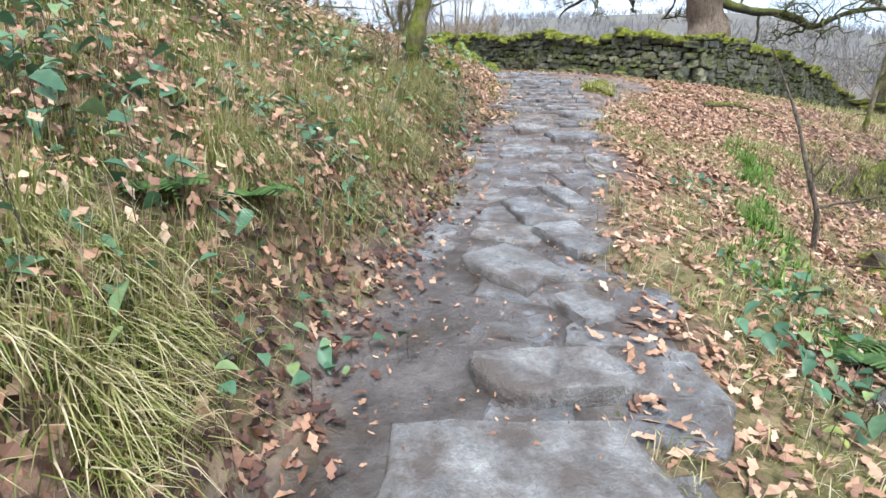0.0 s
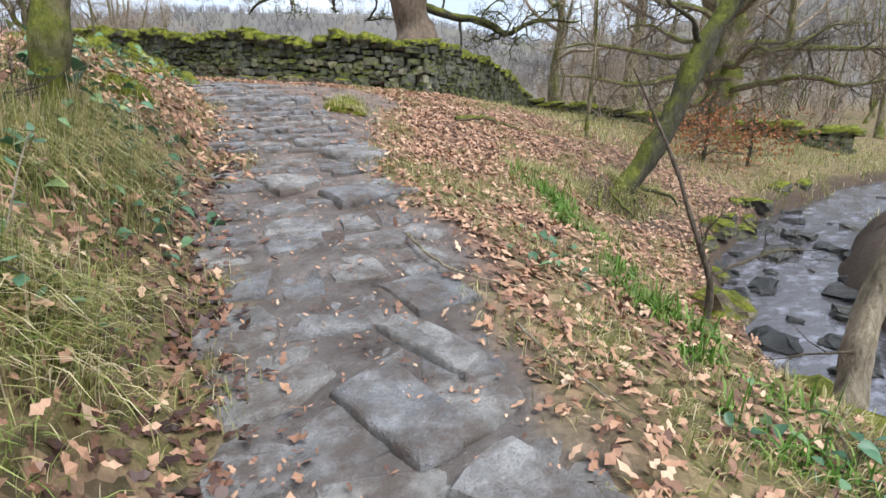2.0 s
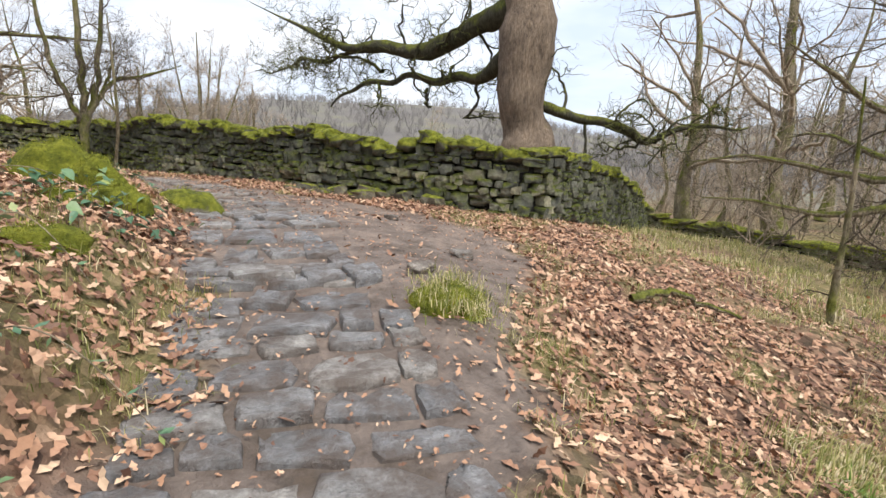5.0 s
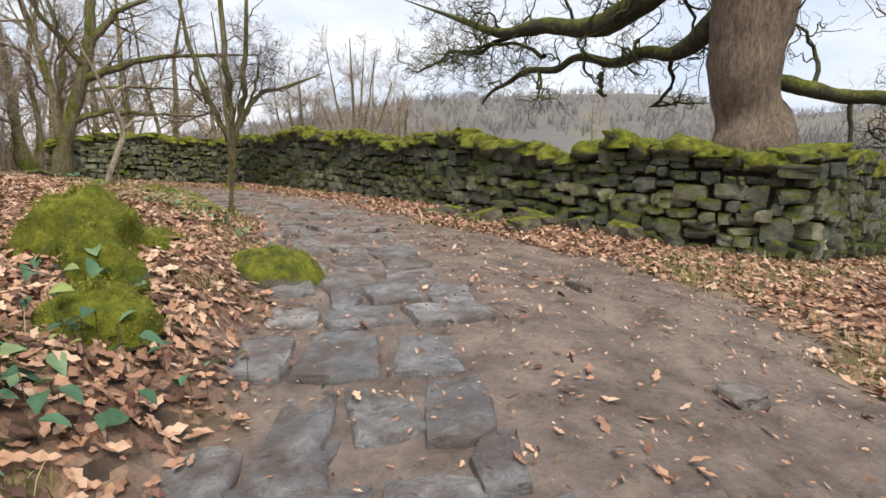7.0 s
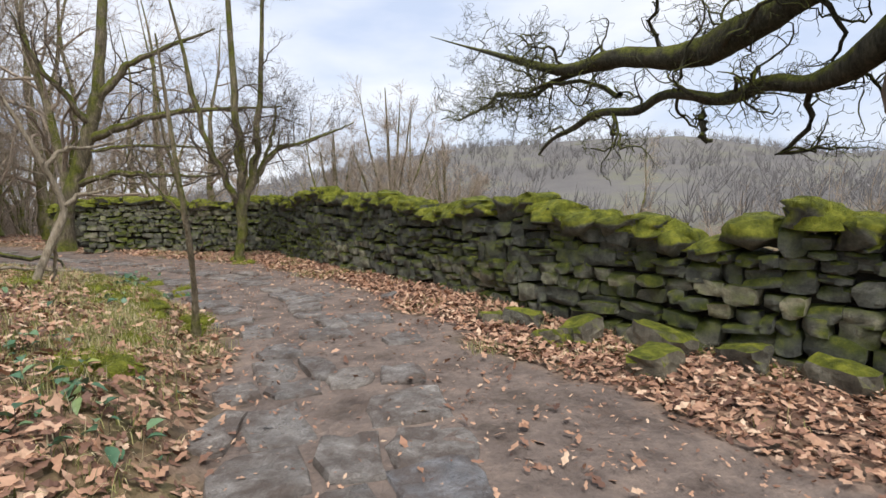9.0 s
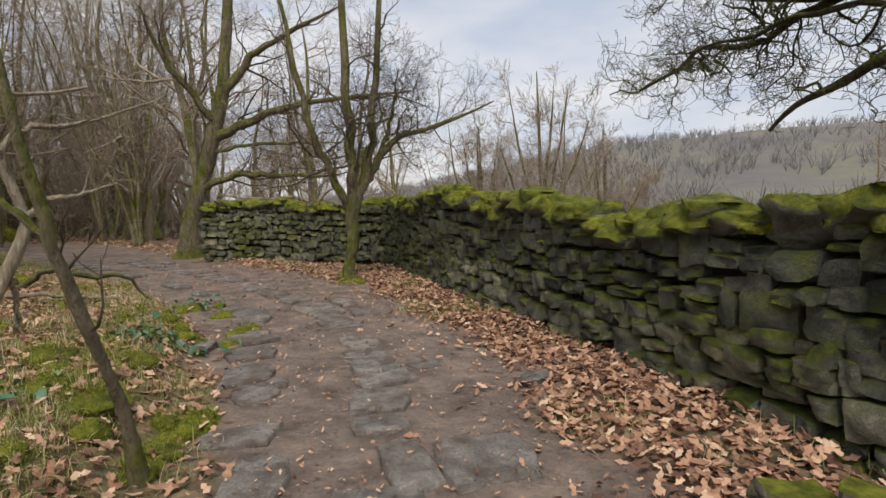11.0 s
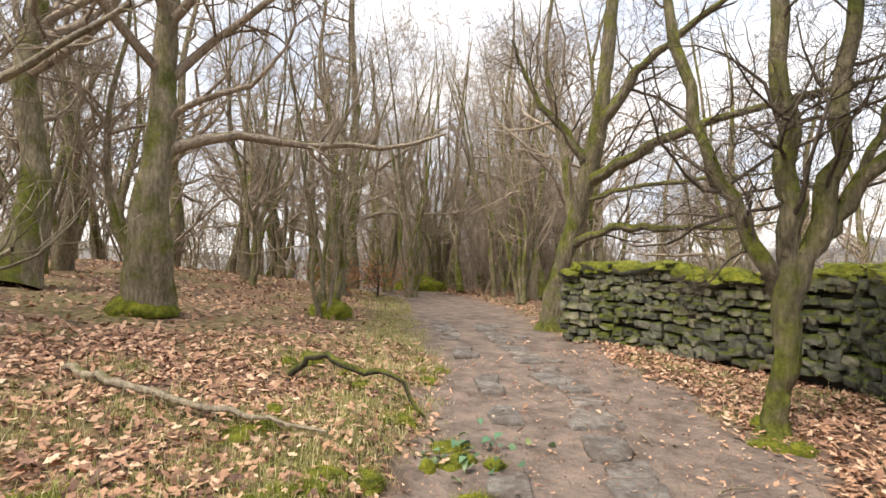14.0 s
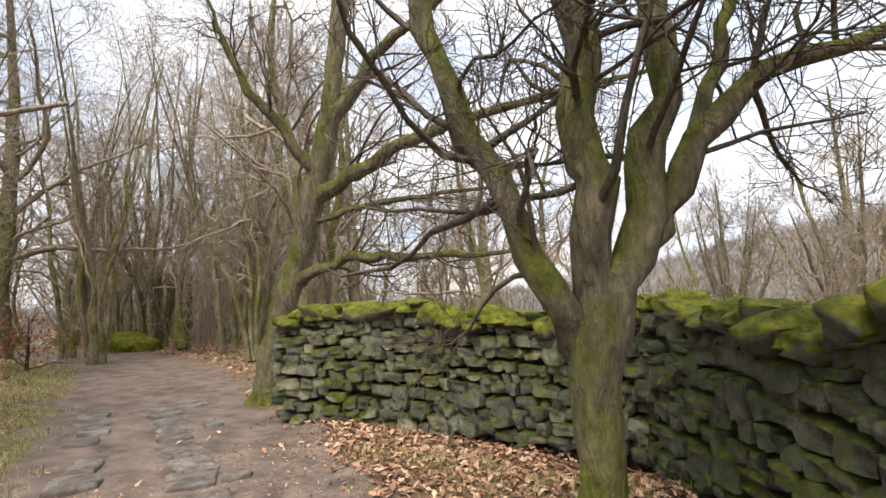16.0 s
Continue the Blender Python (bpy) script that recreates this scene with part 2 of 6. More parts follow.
def ground_material():
    m, n, l, b = material("ground_soil", 0.9)
    g = place(n)
    pos = g.outputs["Position"]

    def mask(name):
        a = n.new("ShaderNodeAttribute")
        a.attribute_name = name
        return a.outputs["Fac"]

    med = noise_node(n, l, 3.2, 8, 0.65, pos)
    fine = noise_node(n, l, 38, 6, 0.7, pos)
    vor = n.new("ShaderNodeTexVoronoi")
    vor.inputs["Scale"].default_value, vor.inputs["Randomness"].default_value = 15, 1
    l.new(pos, vor.inputs["Vector"])
    sepv = n.new("ShaderNodeSeparateColor")
    l.new(vor.outputs["Color"], sepv.inputs[0])
    litter = ramp_node(n, l, sepv.outputs[0], [(0.0, (0.04, 0.024, 0.017)), (0.35, (0.13, 0.076, 0.05)), (0.75, (0.27, 0.16, 0.105)), (1.0, (0.42, 0.27, 0.18))])
    grass = ramp_node(n, l, fine.outputs[0], [(0.25, (0.05, 0.05, 0.018)), (0.5, (0.15, 0.15, 0.045)), (0.75, (0.34, 0.3, 0.13))])
    # far hillside colours, with the grey of distance haze painted in
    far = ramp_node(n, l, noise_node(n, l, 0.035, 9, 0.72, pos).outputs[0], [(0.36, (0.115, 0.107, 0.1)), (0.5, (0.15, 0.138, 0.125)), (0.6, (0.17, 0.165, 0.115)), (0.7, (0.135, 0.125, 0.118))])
    mud = ramp_node(n, l, med.outputs[0], [(0.3, (0.09, 0.07, 0.057)), (0.5, (0.2, 0.152, 0.122)), (0.7, (0.34, 0.25, 0.188))])
    mud = mix_node(n, l, 0.7, mud, ramp_node(n, l, fine.outputs[0], [(0.3, (0.65, 0.65, 0.65)), (0.7, (1.2, 1.2, 1.2))]), "MULTIPLY")
    mud = mix_node(n, l, math_node(n, l, "MULTIPLY", mask("wet"), 0.85), mud, ramp_node(n, l, med.outputs[0], [(0.35, (0.036, 0.03, 0.028)), (0.65, (0.155, 0.143, 0.137))]))
    wob = math_node(n, l, "SUBTRACT", med.outputs[0], 0.5)

    def soft(name, gain=1.2):
        return math_node(n, l, "ADD", mask(name), math_node(n, l, "MULTIPLY", wob, gain), True)

    col = mix_node(n, l, math_node(n, l, "MULTIPLY", soft("grass"), 0.6), litter, grass)
    col = mix_node(n, l, soft("mud", 0.8), col, mud)
    earth = ramp_node(n, l, fine.outputs[0], [(0.3, (0.03, 0.022, 0.016)), (0.7, (0.12, 0.085, 0.06))])
    col = mix_node(n, l, soft("earth", 0.6), col, earth)
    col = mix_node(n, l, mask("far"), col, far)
    l.new(col, b.inputs["Base Color"])
    wet = mask("wet")
    r = math_node(n, l, "SUBTRACT", 0.92, math_node(n, l, "MULTIPLY", wet, math_node(n, l, "MULTIPLY", med.outputs[0], 1.25)))
    l.new(r, b.inputs["Roughness"])
    h = math_node(n, l, "ADD", med.outputs[0], math_node(n, l, "MULTIPLY", fine.outputs[0], 0.5))
    h = math_node(n, l, "ADD", h, math_node(n, l, "MULTIPLY", vor.outputs["Distance"], 0.3))
    bump(n, l, b, h, 0.8, 0.05)
    return m


M_GROUND = ground_material()


def water_material():
    m, n, l, b = material("stream_water", 0.08)
    g = place(n)
    mp = n.new("ShaderNodeMapping")
    mp.inputs["Scale"].default_value = (1, 1.6, 1)
    l.new(g.outputs["Position"], mp.inputs[0])
    a = noise_node(n, l, 5, 5, 0.6, mp.outputs[0])
    # pale blue-grey patches: the sky's reflection put into the water's base colour
    sky_sheen = noise_node(n, l, 3.1, 6, 0.7, mp.outputs[0])
    f = math_node(n, l, "MULTIPLY", math_node(n, l, "SUBTRACT", sky_sheen.outputs[0], 0.5), 3.0, True)
    col = mix_node(n, l, f, (0.06, 0.056, 0.06), (0.36, 0.37, 0.44))
    l.new(col, b.inputs["Base Color"])
    b.inputs["Specular IOR Level"].default_value = 0.8
    bump(n, l, b, a.outputs[0], 0.35, 0.05)
    return m


M_WATER = water_material()


# ---- mesh helpers ----
def mesh_from(name, verts, faces, mat, smooth=True):
    """One mesh from arrays: faces is a list of index arrays of equal width each."""
    me = bpy.data.meshes.new(name)
    verts = np.asarray(verts, dtype=np.float32).reshape(-1, 3)
    faces = [np.asarray(f, dtype=np.int32) for f in faces if len(f)]
    me.vertices.add(len(verts))
    me.vertices.foreach_set("co", verts.ravel())
    idx = np.concatenate([f.ravel() for f in faces])
    totals = np.concatenate([np.full(len(f), f.shape[1], np.int32) for f in faces])
    starts = np.concatenate([[0], np.cumsum(totals)[:-1]]).astype(np.int32)
    me.loops.add(len(idx))
    me.loops.foreach_set("vertex_index", idx)
    me.polygons.add(len(totals))
    me.polygons.foreach_set("loop_start", starts)
    me.polygons.foreach_set("loop_total", totals)
    me.polygons.foreach_set("use_smooth", np.full(len(totals), smooth))
    me.update(calc_edges=True)
    me.validate()
    me.materials.append(mat)
    return me


def child(name, me, parent, label=""):
    ob = new(name, me)
    ob.parent = parent
    return tagged(ob, label) if label else ob


def smoothstep(t):
    t = np.clip(t, 0, 1)
    return t * t * (3 - 2 * t)


def lattice(x, y, seed=0):
    """Smooth value noise in 0..1."""
    xi, yi = np.floor(x).astype(np.int64), np.floor(y).astype(np.int64)
    fx, fy = smoothstep(x - xi), smoothstep(y - yi)

    def h(i, j):
        k = (i * 374761393 + j * 668265263 + seed * 1442695041) & 0x7FFFFFFF
        k = ((k ^ (k >> 13)) * 1274126177) & 0x7FFFFFFF
        return ((k ^ (k >> 16)) & 0xFFFF) / 65535.0

    a = h(xi, yi) * (1 - fx) + h(xi + 1, yi) * fx
    b = h(xi, yi + 1) * (1 - fx) + h(xi + 1, yi + 1) * fx
    return a * (1 - fy) + b * fy


def scatter(rng, n, x0, x1, y0, y1):
    return rng.uniform(x0, x1, n), rng.uniform(y0, y1, n)


def fbm(x, y, seed=0, octaves=4):
    s, a = 0, 0.5
    for i in range(octaves):
        s = s + a * (lattice(x, y, seed + i) - 0.5)
        x, y, a = x * 2.03 + 7.1, y * 2.03 + 3.7, a * 0.5
    return s


# ---- the lie of the land ----
TRACK = np.array([(-0.1, -60), (-0.1, -4), (0.1, 0), (0.25, 2.4), (0.75, 4.3), (1.15, 6.5), (1.6, 8.5), (1.85, 10.5), (1.9, 12.3), (1.55, 14.2), (1.05, 16), (0.15, 18), (-1.35, 20.3), (-3.95, 22.4), (-7.9, 24.4), (-11.6, 26.3), (-15, 27.7), (-19, 28.3), (-24, 28.5), (-40, 28.8)])
TRACK_LEN = np.concatenate([[0], np.cumsum(np.hypot(*np.diff(TRACK, axis=0).T))])
TRACK_Z = np.interp(TRACK[:, 1], [-60, -4, 0, 2.8, 4, 5.1, 6.4, 7.1, 8.7, 10, 11.5, 13, 15.7, 18.2, 20.8, 23, 27.3, 30, 36], [-0.5, -0.2, 0.03, 0.29, 0.40, 0.54, 0.74, 0.88, 1.13, 1.36, 1.56, 1.63, 1.68, 1.76, 1.80, 1.88, 2.25, 2.7, 3.6])
STREAM = np.array([(3.3, -60), (3.2, -4), (3.4, 0.6), (4.1, 2.4), (5.05, 3.85), (6.15, 5.0), (7.4, 5.8), (9.6, 6.5), (14, 7), (22, 6), (60, 0)])
WATER_Z = -0.82
CREST = np.array([(2.15, 2.0), (3.0, 4.6), (4.0, 6.6), (4.5, 7.7), (5.4, 8.8)])


def near_line(x, y, line):
    """Distance to a polyline, signed (right of it: plus), and the length along it."""
    best, sign, along = np.full(x.shape, 1e9), np.zeros(x.shape), np.zeros(x.shape)
    start = 0.0
    for (ax, ay), (bx, by) in zip(line[:-1], line[1:]):
        dx, dy = bx - ax, by - ay
        ln = math.hypot(dx, dy)
        t = np.clip(((x - ax) * dx + (y - ay) * dy) / ln ** 2, 0, 1)
        px, py = x - ax - t * dx, y - ay - t * dy
        d = np.hypot(px, py)
        closer = d < best
        best = np.where(closer, d, best)
        sign = np.where(closer, np.sign(px * dy - py * dx), sign)
        along = np.where(closer, start + t * ln, along)
        start += ln
    return best * np.where(sign == 0, 1, sign), along


def along_y(s):
    return np.interp(s, TRACK_LEN, TRACK[:, 1])


def half_width(yy):
    return np.interp(yy, [0, 3, 6, 9, 12, 15, 18, 22, 25, 30], [0.8, 0.8, 0.9, 0.85, 0.9, 0.9, 1.05, 1.4, 1.45, 1.2])


def land(x, y, rough=True):
    x, y = np.asarray(x, float), np.asarray(y, float)
    d, s = near_line(x, y, TRACK)
    yy = along_y(s)
    zc = np.interp(s, TRACK_LEN, TRACK_Z)
    w = half_width(yy)
    u = np.maximum(-d - w + 0.12, 0)
    m = np.interp(yy, [0, 4, 6.5, 9, 11, 13, 16, 40], [0.62, 0.58, 0.5, 0.3, 0.2, 0.13, 0.12, 0.12])
    lip = np.interp(yy, [0, 5, 7, 9, 12, 15, 18, 22, 26], [0.38, 0.42, 0.4, 0.28, 0.2, 0.2, 0.2, 0.1, 0.05])
    left = zc + lip * smoothstep(u / 0.55) + m * 9 * (1 - np.exp(-u / 9)) + np.interp(yy, [10, 16], [0.02, 0.045]) * np.minimum(u, 16)
    v = np.maximum(d - w, 0)
    mr = np.interp(yy, [0, 3, 6, 9, 10.5, 13, 16, 40], [0.14, 0.25, 0.36, 0.34, 0.22, 0.07, 0.02, 0.02])
    span = np.maximum(zc + 0.75, 0.15)
    right = zc - span * (1 - np.exp(-(mr * v + 0.17 * np.maximum(v - 4.2, 0)) / span))
    z = np.where(d < 0, left, right)
    q, _ = near_line(x, y, CREST)
    ds, _ = near_line(x, y, STREAM)
    ads = np.abs(ds)
    fall = 0.8 * smoothstep((q - 0.05) / 1.5) * smoothstep((y - 2.6) / 1.6) * smoothstep((8.95 - y) / 1.1) * (ds < 0)
    z = np.maximum(z - fall, np.minimum(z, WATER_Z + 0.25 + 0.3 * np.maximum(ads - 0.8, 0)))
    z = np.where((ds > 0) & (ads < 12), np.maximum(z, WATER_Z + 0.55 * smoothstep((ds - 0.3) / 0.6)), z)
    bank = WATER_Z - 0.25 + np.where(ds > 0, np.maximum(ads - 0.3, 0) * 1.8, np.maximum(ads - 0.62, 0) * 1.3)
    z = np.where(ads < 5, np.minimum(z, bank), z)
    z = z - 0.4 * np.exp(-(((x - 6.05) / 0.6) ** 2 + ((y - 7.75) / 0.42) ** 2) * 1.5) + 0.22 * np.exp(-((x - 6.5) ** 2 + (y - 8.35) ** 2) / 0.3)
    r, az = np.hypot(x - 2, y - 12), np.degrees(np.arctan2(x - 2, y - 12))
    el = np.interp(az, [-180, -90, -60, -30, -12, 5, 20, 28, 40, 50, 70, 90, 180], [5, 3, 1.0, 1.0, 3.5, 6.0, 6.2, 5.8, 3.4, 4.0, 7, 8, 5])
    h = 360 * np.tan(np.radians(el)) * smoothstep((r - 55) / 305) * (1 + 0.12 * fbm(x / 60, y / 60, 3))
    z = np.where(r > 45, z * (1 - smoothstep((r - 45) / 60)) + h, z)
    if rough:
        free = smoothstep((np.abs(d) - w + 0.3) / 0.8)
        z = z + fbm(x * 0.9, y * 0.9, 11, 5) * 0.22 * free + fbm(x * 3.1, y * 3.1, 5, 3) * (0.02 + 0.07 * free)
    return z


def at(x, y):
    return float(land(np.array([x]), np.array([y]))[0])


def axis(lo, hi, step, far):
    inner = np.arange(lo, hi, step)
    grow = [step * 1.12]
    while sum(grow) < far:
        grow.append(grow[-1] * 1.12)
    g = np.cumsum(grow)
    return np.concatenate([(lo - g)[::-1], inner, inner[-1] + g])


def region(x, y):
    """What covers the ground: how much mud, grass, bare earth, and leaf litter."""
    d, s = near_line(x, y, TRACK)
    yy = along_y(s)
    w = half_width(yy)
    n1 = fbm(x * 1.3, y * 1.3, 21, 4) * 2
    wide = np.interp(yy, [8, 10, 12, 14, 16, 18, 24], [0, 0.9, 2.0, 1.1, 0.5, 0.25, 0.3]) * (d > 0)
    mud = 1 - smoothstep((np.abs(d) - w - wide + 0.3 + 0.5 * n1) / 0.35)
    ds, _ = near_line(x, y, STREAM)
    earth = 1 - smoothstep((np.abs(ds) - 0.95 - 0.3 * n1) / 0.4)
    earth = np.maximum(earth, 1.6 * np.exp(-((x - 6.1) ** 2 + (y - 7.75) ** 2) / 0.55))
    left_grass = np.interp(yy, [0, 5, 8, 10, 13, 30], [0.55, 0.5, 0.25, 0.22, 0.35, 0.4])
    right_grass = np.interp(yy, [0, 6, 9, 12, 16], [0.55, 0.4, 0.3, 0.25, 0.12])
    grass = np.where(d < 0, left_grass, right_grass)
    edge = np.exp(-((np.abs(d) - w - 0.45) / 0.35) ** 2) * (d < 0) * np.interp(yy, [14, 17], [0, 1.2])
    verge = np.exp(-((d - w - 0.5) / 0.35) ** 2) * (d > 0) * np.interp(yy, [1, 9, 12], [0.85, 0.5, 0])
    meadow = smoothstep((x - 9) / 4) * 0.6
    grass = np.clip(grass + edge + verge + meadow + n1 * 1.6, 0, 1)
    return np.clip(mud, 0, 1), grass, np.clip(earth, 0, 1), d, yy, w


xs, ys = axis(-6, 9, 0.13, 2500), axis(-2, 27, 0.13, 2500)
gx, gy = np.meshgrid(xs, ys)
gz = land(gx, gy)
nx, ny = len(xs), len(ys)
k = np.arange((ny - 1) * nx).reshape(ny - 1, nx)[:, :-1].ravel()
ground_mesh = mesh_from("ground", np.stack([gx, gy, gz], -1), [np.stack([k, k + 1, k + nx + 1, k + nx], 1)], M_GROUND)
mud_m, grass_m, earth_m, d_m, yy_m, w_m = region(gx.ravel(), gy.ravel())
wet_m = mud_m * np.interp(yy_m, [4, 8, 14], [1, 0.5, 0.2])
# blends the ground into the haze-grey colours from 40 to 70 m out
far_haze_m = smoothstep((np.hypot(gx.ravel() - 2, gy.ravel() - 12) - 40) / 30)
for key, val in (("mud", mud_m), ("grass", grass_m), ("earth", earth_m), ("wet", wet_m), ("far", far_haze_m)):
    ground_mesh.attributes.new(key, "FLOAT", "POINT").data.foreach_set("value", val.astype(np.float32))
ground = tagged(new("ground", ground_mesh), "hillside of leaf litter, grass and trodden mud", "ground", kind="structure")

# the stream's surface, a ribbon that follows its bed
q = []
for i in range(1, 10):
    ax, ay = STREAM[i]
    tx, ty = STREAM[i + 1] - STREAM[i - 1]
    ln = math.hypot(tx, ty)
    for o in (-1.5, -0.5, 0.5, 1.5):
        q.append((ax + ty / ln * o, ay - tx / ln * o, WATER_Z + 0.012 * i))
f = [(r * 4 + c, r * 4 + c + 1, r * 4 + c + 5, r * 4 + c + 4) for r in range(8) for c in range(3)]
tagged(new("water", mesh_from("water", q, [f], M_WATER)), "shallow stream water running over dark rocks", "stream", kind="structure")


# ---- stones ----
def rock_mesh(name, mat, seed, flat=0.25, knob=0.16, cuts=3, smooth=True):
    """A worn block about one metre each way: a cube of a few cuts, rounded and dented."""
    bm = bmesh.new()
    bmesh.ops.create_cube(bm, size=1.0)
    bmesh.ops.subdivide_edges(bm, edges=bm.edges[:], cuts=cuts, use_grid_fill=True)
    off = Vector((seed * 3.7, seed * 1.9, seed * 5.3))
    for v in bm.verts:
        c = v.co.copy()
        ball = c.normalized() * 0.62
        v.co = c.lerp(ball, flat)
        v.co += Vector((noise.noise(c * 1.7 + off), noise.noise(c * 1.7 + off * 2), noise.noise(c * 1.7 + off * 3))) * knob
        v.co += Vector((noise.noise(c * 4.6 + off), noise.noise(c * 4.6 - off), noise.noise(c * 4.6 + off * 2))) * knob * 0.5
    me = bpy.data.meshes.new(name)
    bm.to_mesh(me)
    bm.free()
    me.materials.append(mat)
    for p in me.polygons:
        p.use_smooth = smooth
    return me


def block_mesh(name, mat, seed, chops=9, knob=0.07):
    """A split walling stone about one metre each way: a block with corners and edges broken off along flat planes."""
    rnd = random.Random(seed * 13 + 5)
    bm = bmesh.new()
    bmesh.ops.create_cube(bm, size=1.0)
    bmesh.ops.subdivide_edges(bm, edges=bm.edges[:], cuts=3, use_grid_fill=True)
    off = Vector((seed * 2.3, seed * 4.1, seed * 1.7))
    cuts = []
    for _ in range(chops):
        n = Vector((rnd.choice((-1, 1)) * rnd.random(), rnd.choice((-1, 1)) * rnd.uniform(0.0, 0.8), rnd.choice((-1, 1)) * rnd.random()))
        reach = 0.5 * (abs(n.x) + abs(n.y) + abs(n.z)) / n.length
        cuts.append((n.normalized(), reach * rnd.uniform(0.74, 0.93)))
    for v in bm.verts:
        c = v.co.copy()
        v.co = c.lerp(c.normalized() * 0.6, 0.06)
        for n, dist in cuts:
            over = v.co.dot(n) - dist
            if over > 0:
                v.co -= n * over
        v.co += Vector((noise.noise(c * 2.1 + off), noise.noise(c * 2.1 + off * 2), noise.noise(c * 2.1 + off * 3))) * knob
        v.co += Vector((noise.noise(c * 6 + off), noise.noise(c * 6 - off), noise.noise(c * 6 + off * 2))) * knob * 0.45
    me = bpy.data.meshes.new(name)
    bm.to_mesh(me)
    bm.free()
    me.materials.append(mat)
    for p in me.polygons:
        p.use_smooth = True
    me.set_sharp_from_angle(angle=radians(30))
    return me


WALL_STONES = [block_mesh("stone", M_WALL, i + 1) for i in range(16)]
CAP_STONES = [rock_mesh("cap_stone", M_CAP, i + 31, 0.72, 0.26, 4) for i in range(10)]


def joined(name, items, mat_meshes):
    """Many placed stones as one mesh. items: (mesh, matrix)."""
    vs, fs, base = [], [], 0
    cache = {}
    for me, mx in items:
        if me.name not in cache:
            co = np.empty(len(me.vertices) * 3)
            me.vertices.foreach_get("co", co)
            cache[me.name] = (co.reshape(-1, 3), np.array([p.vertices[:] for p in me.polygons]))
        co, fa = cache[me.name]
        a = np.array(mx)
        vs.append(co @ a[:3, :3].T + a[:3, 3])
        fs.append(fa + base)
        base += len(co)
    me = mesh_from(name, np.concatenate(vs), [np.concatenate(fs)], mat_meshes, True)
    if mat_meshes is M_WALL:
        me.set_sharp_from_angle(angle=radians(32))
    return me


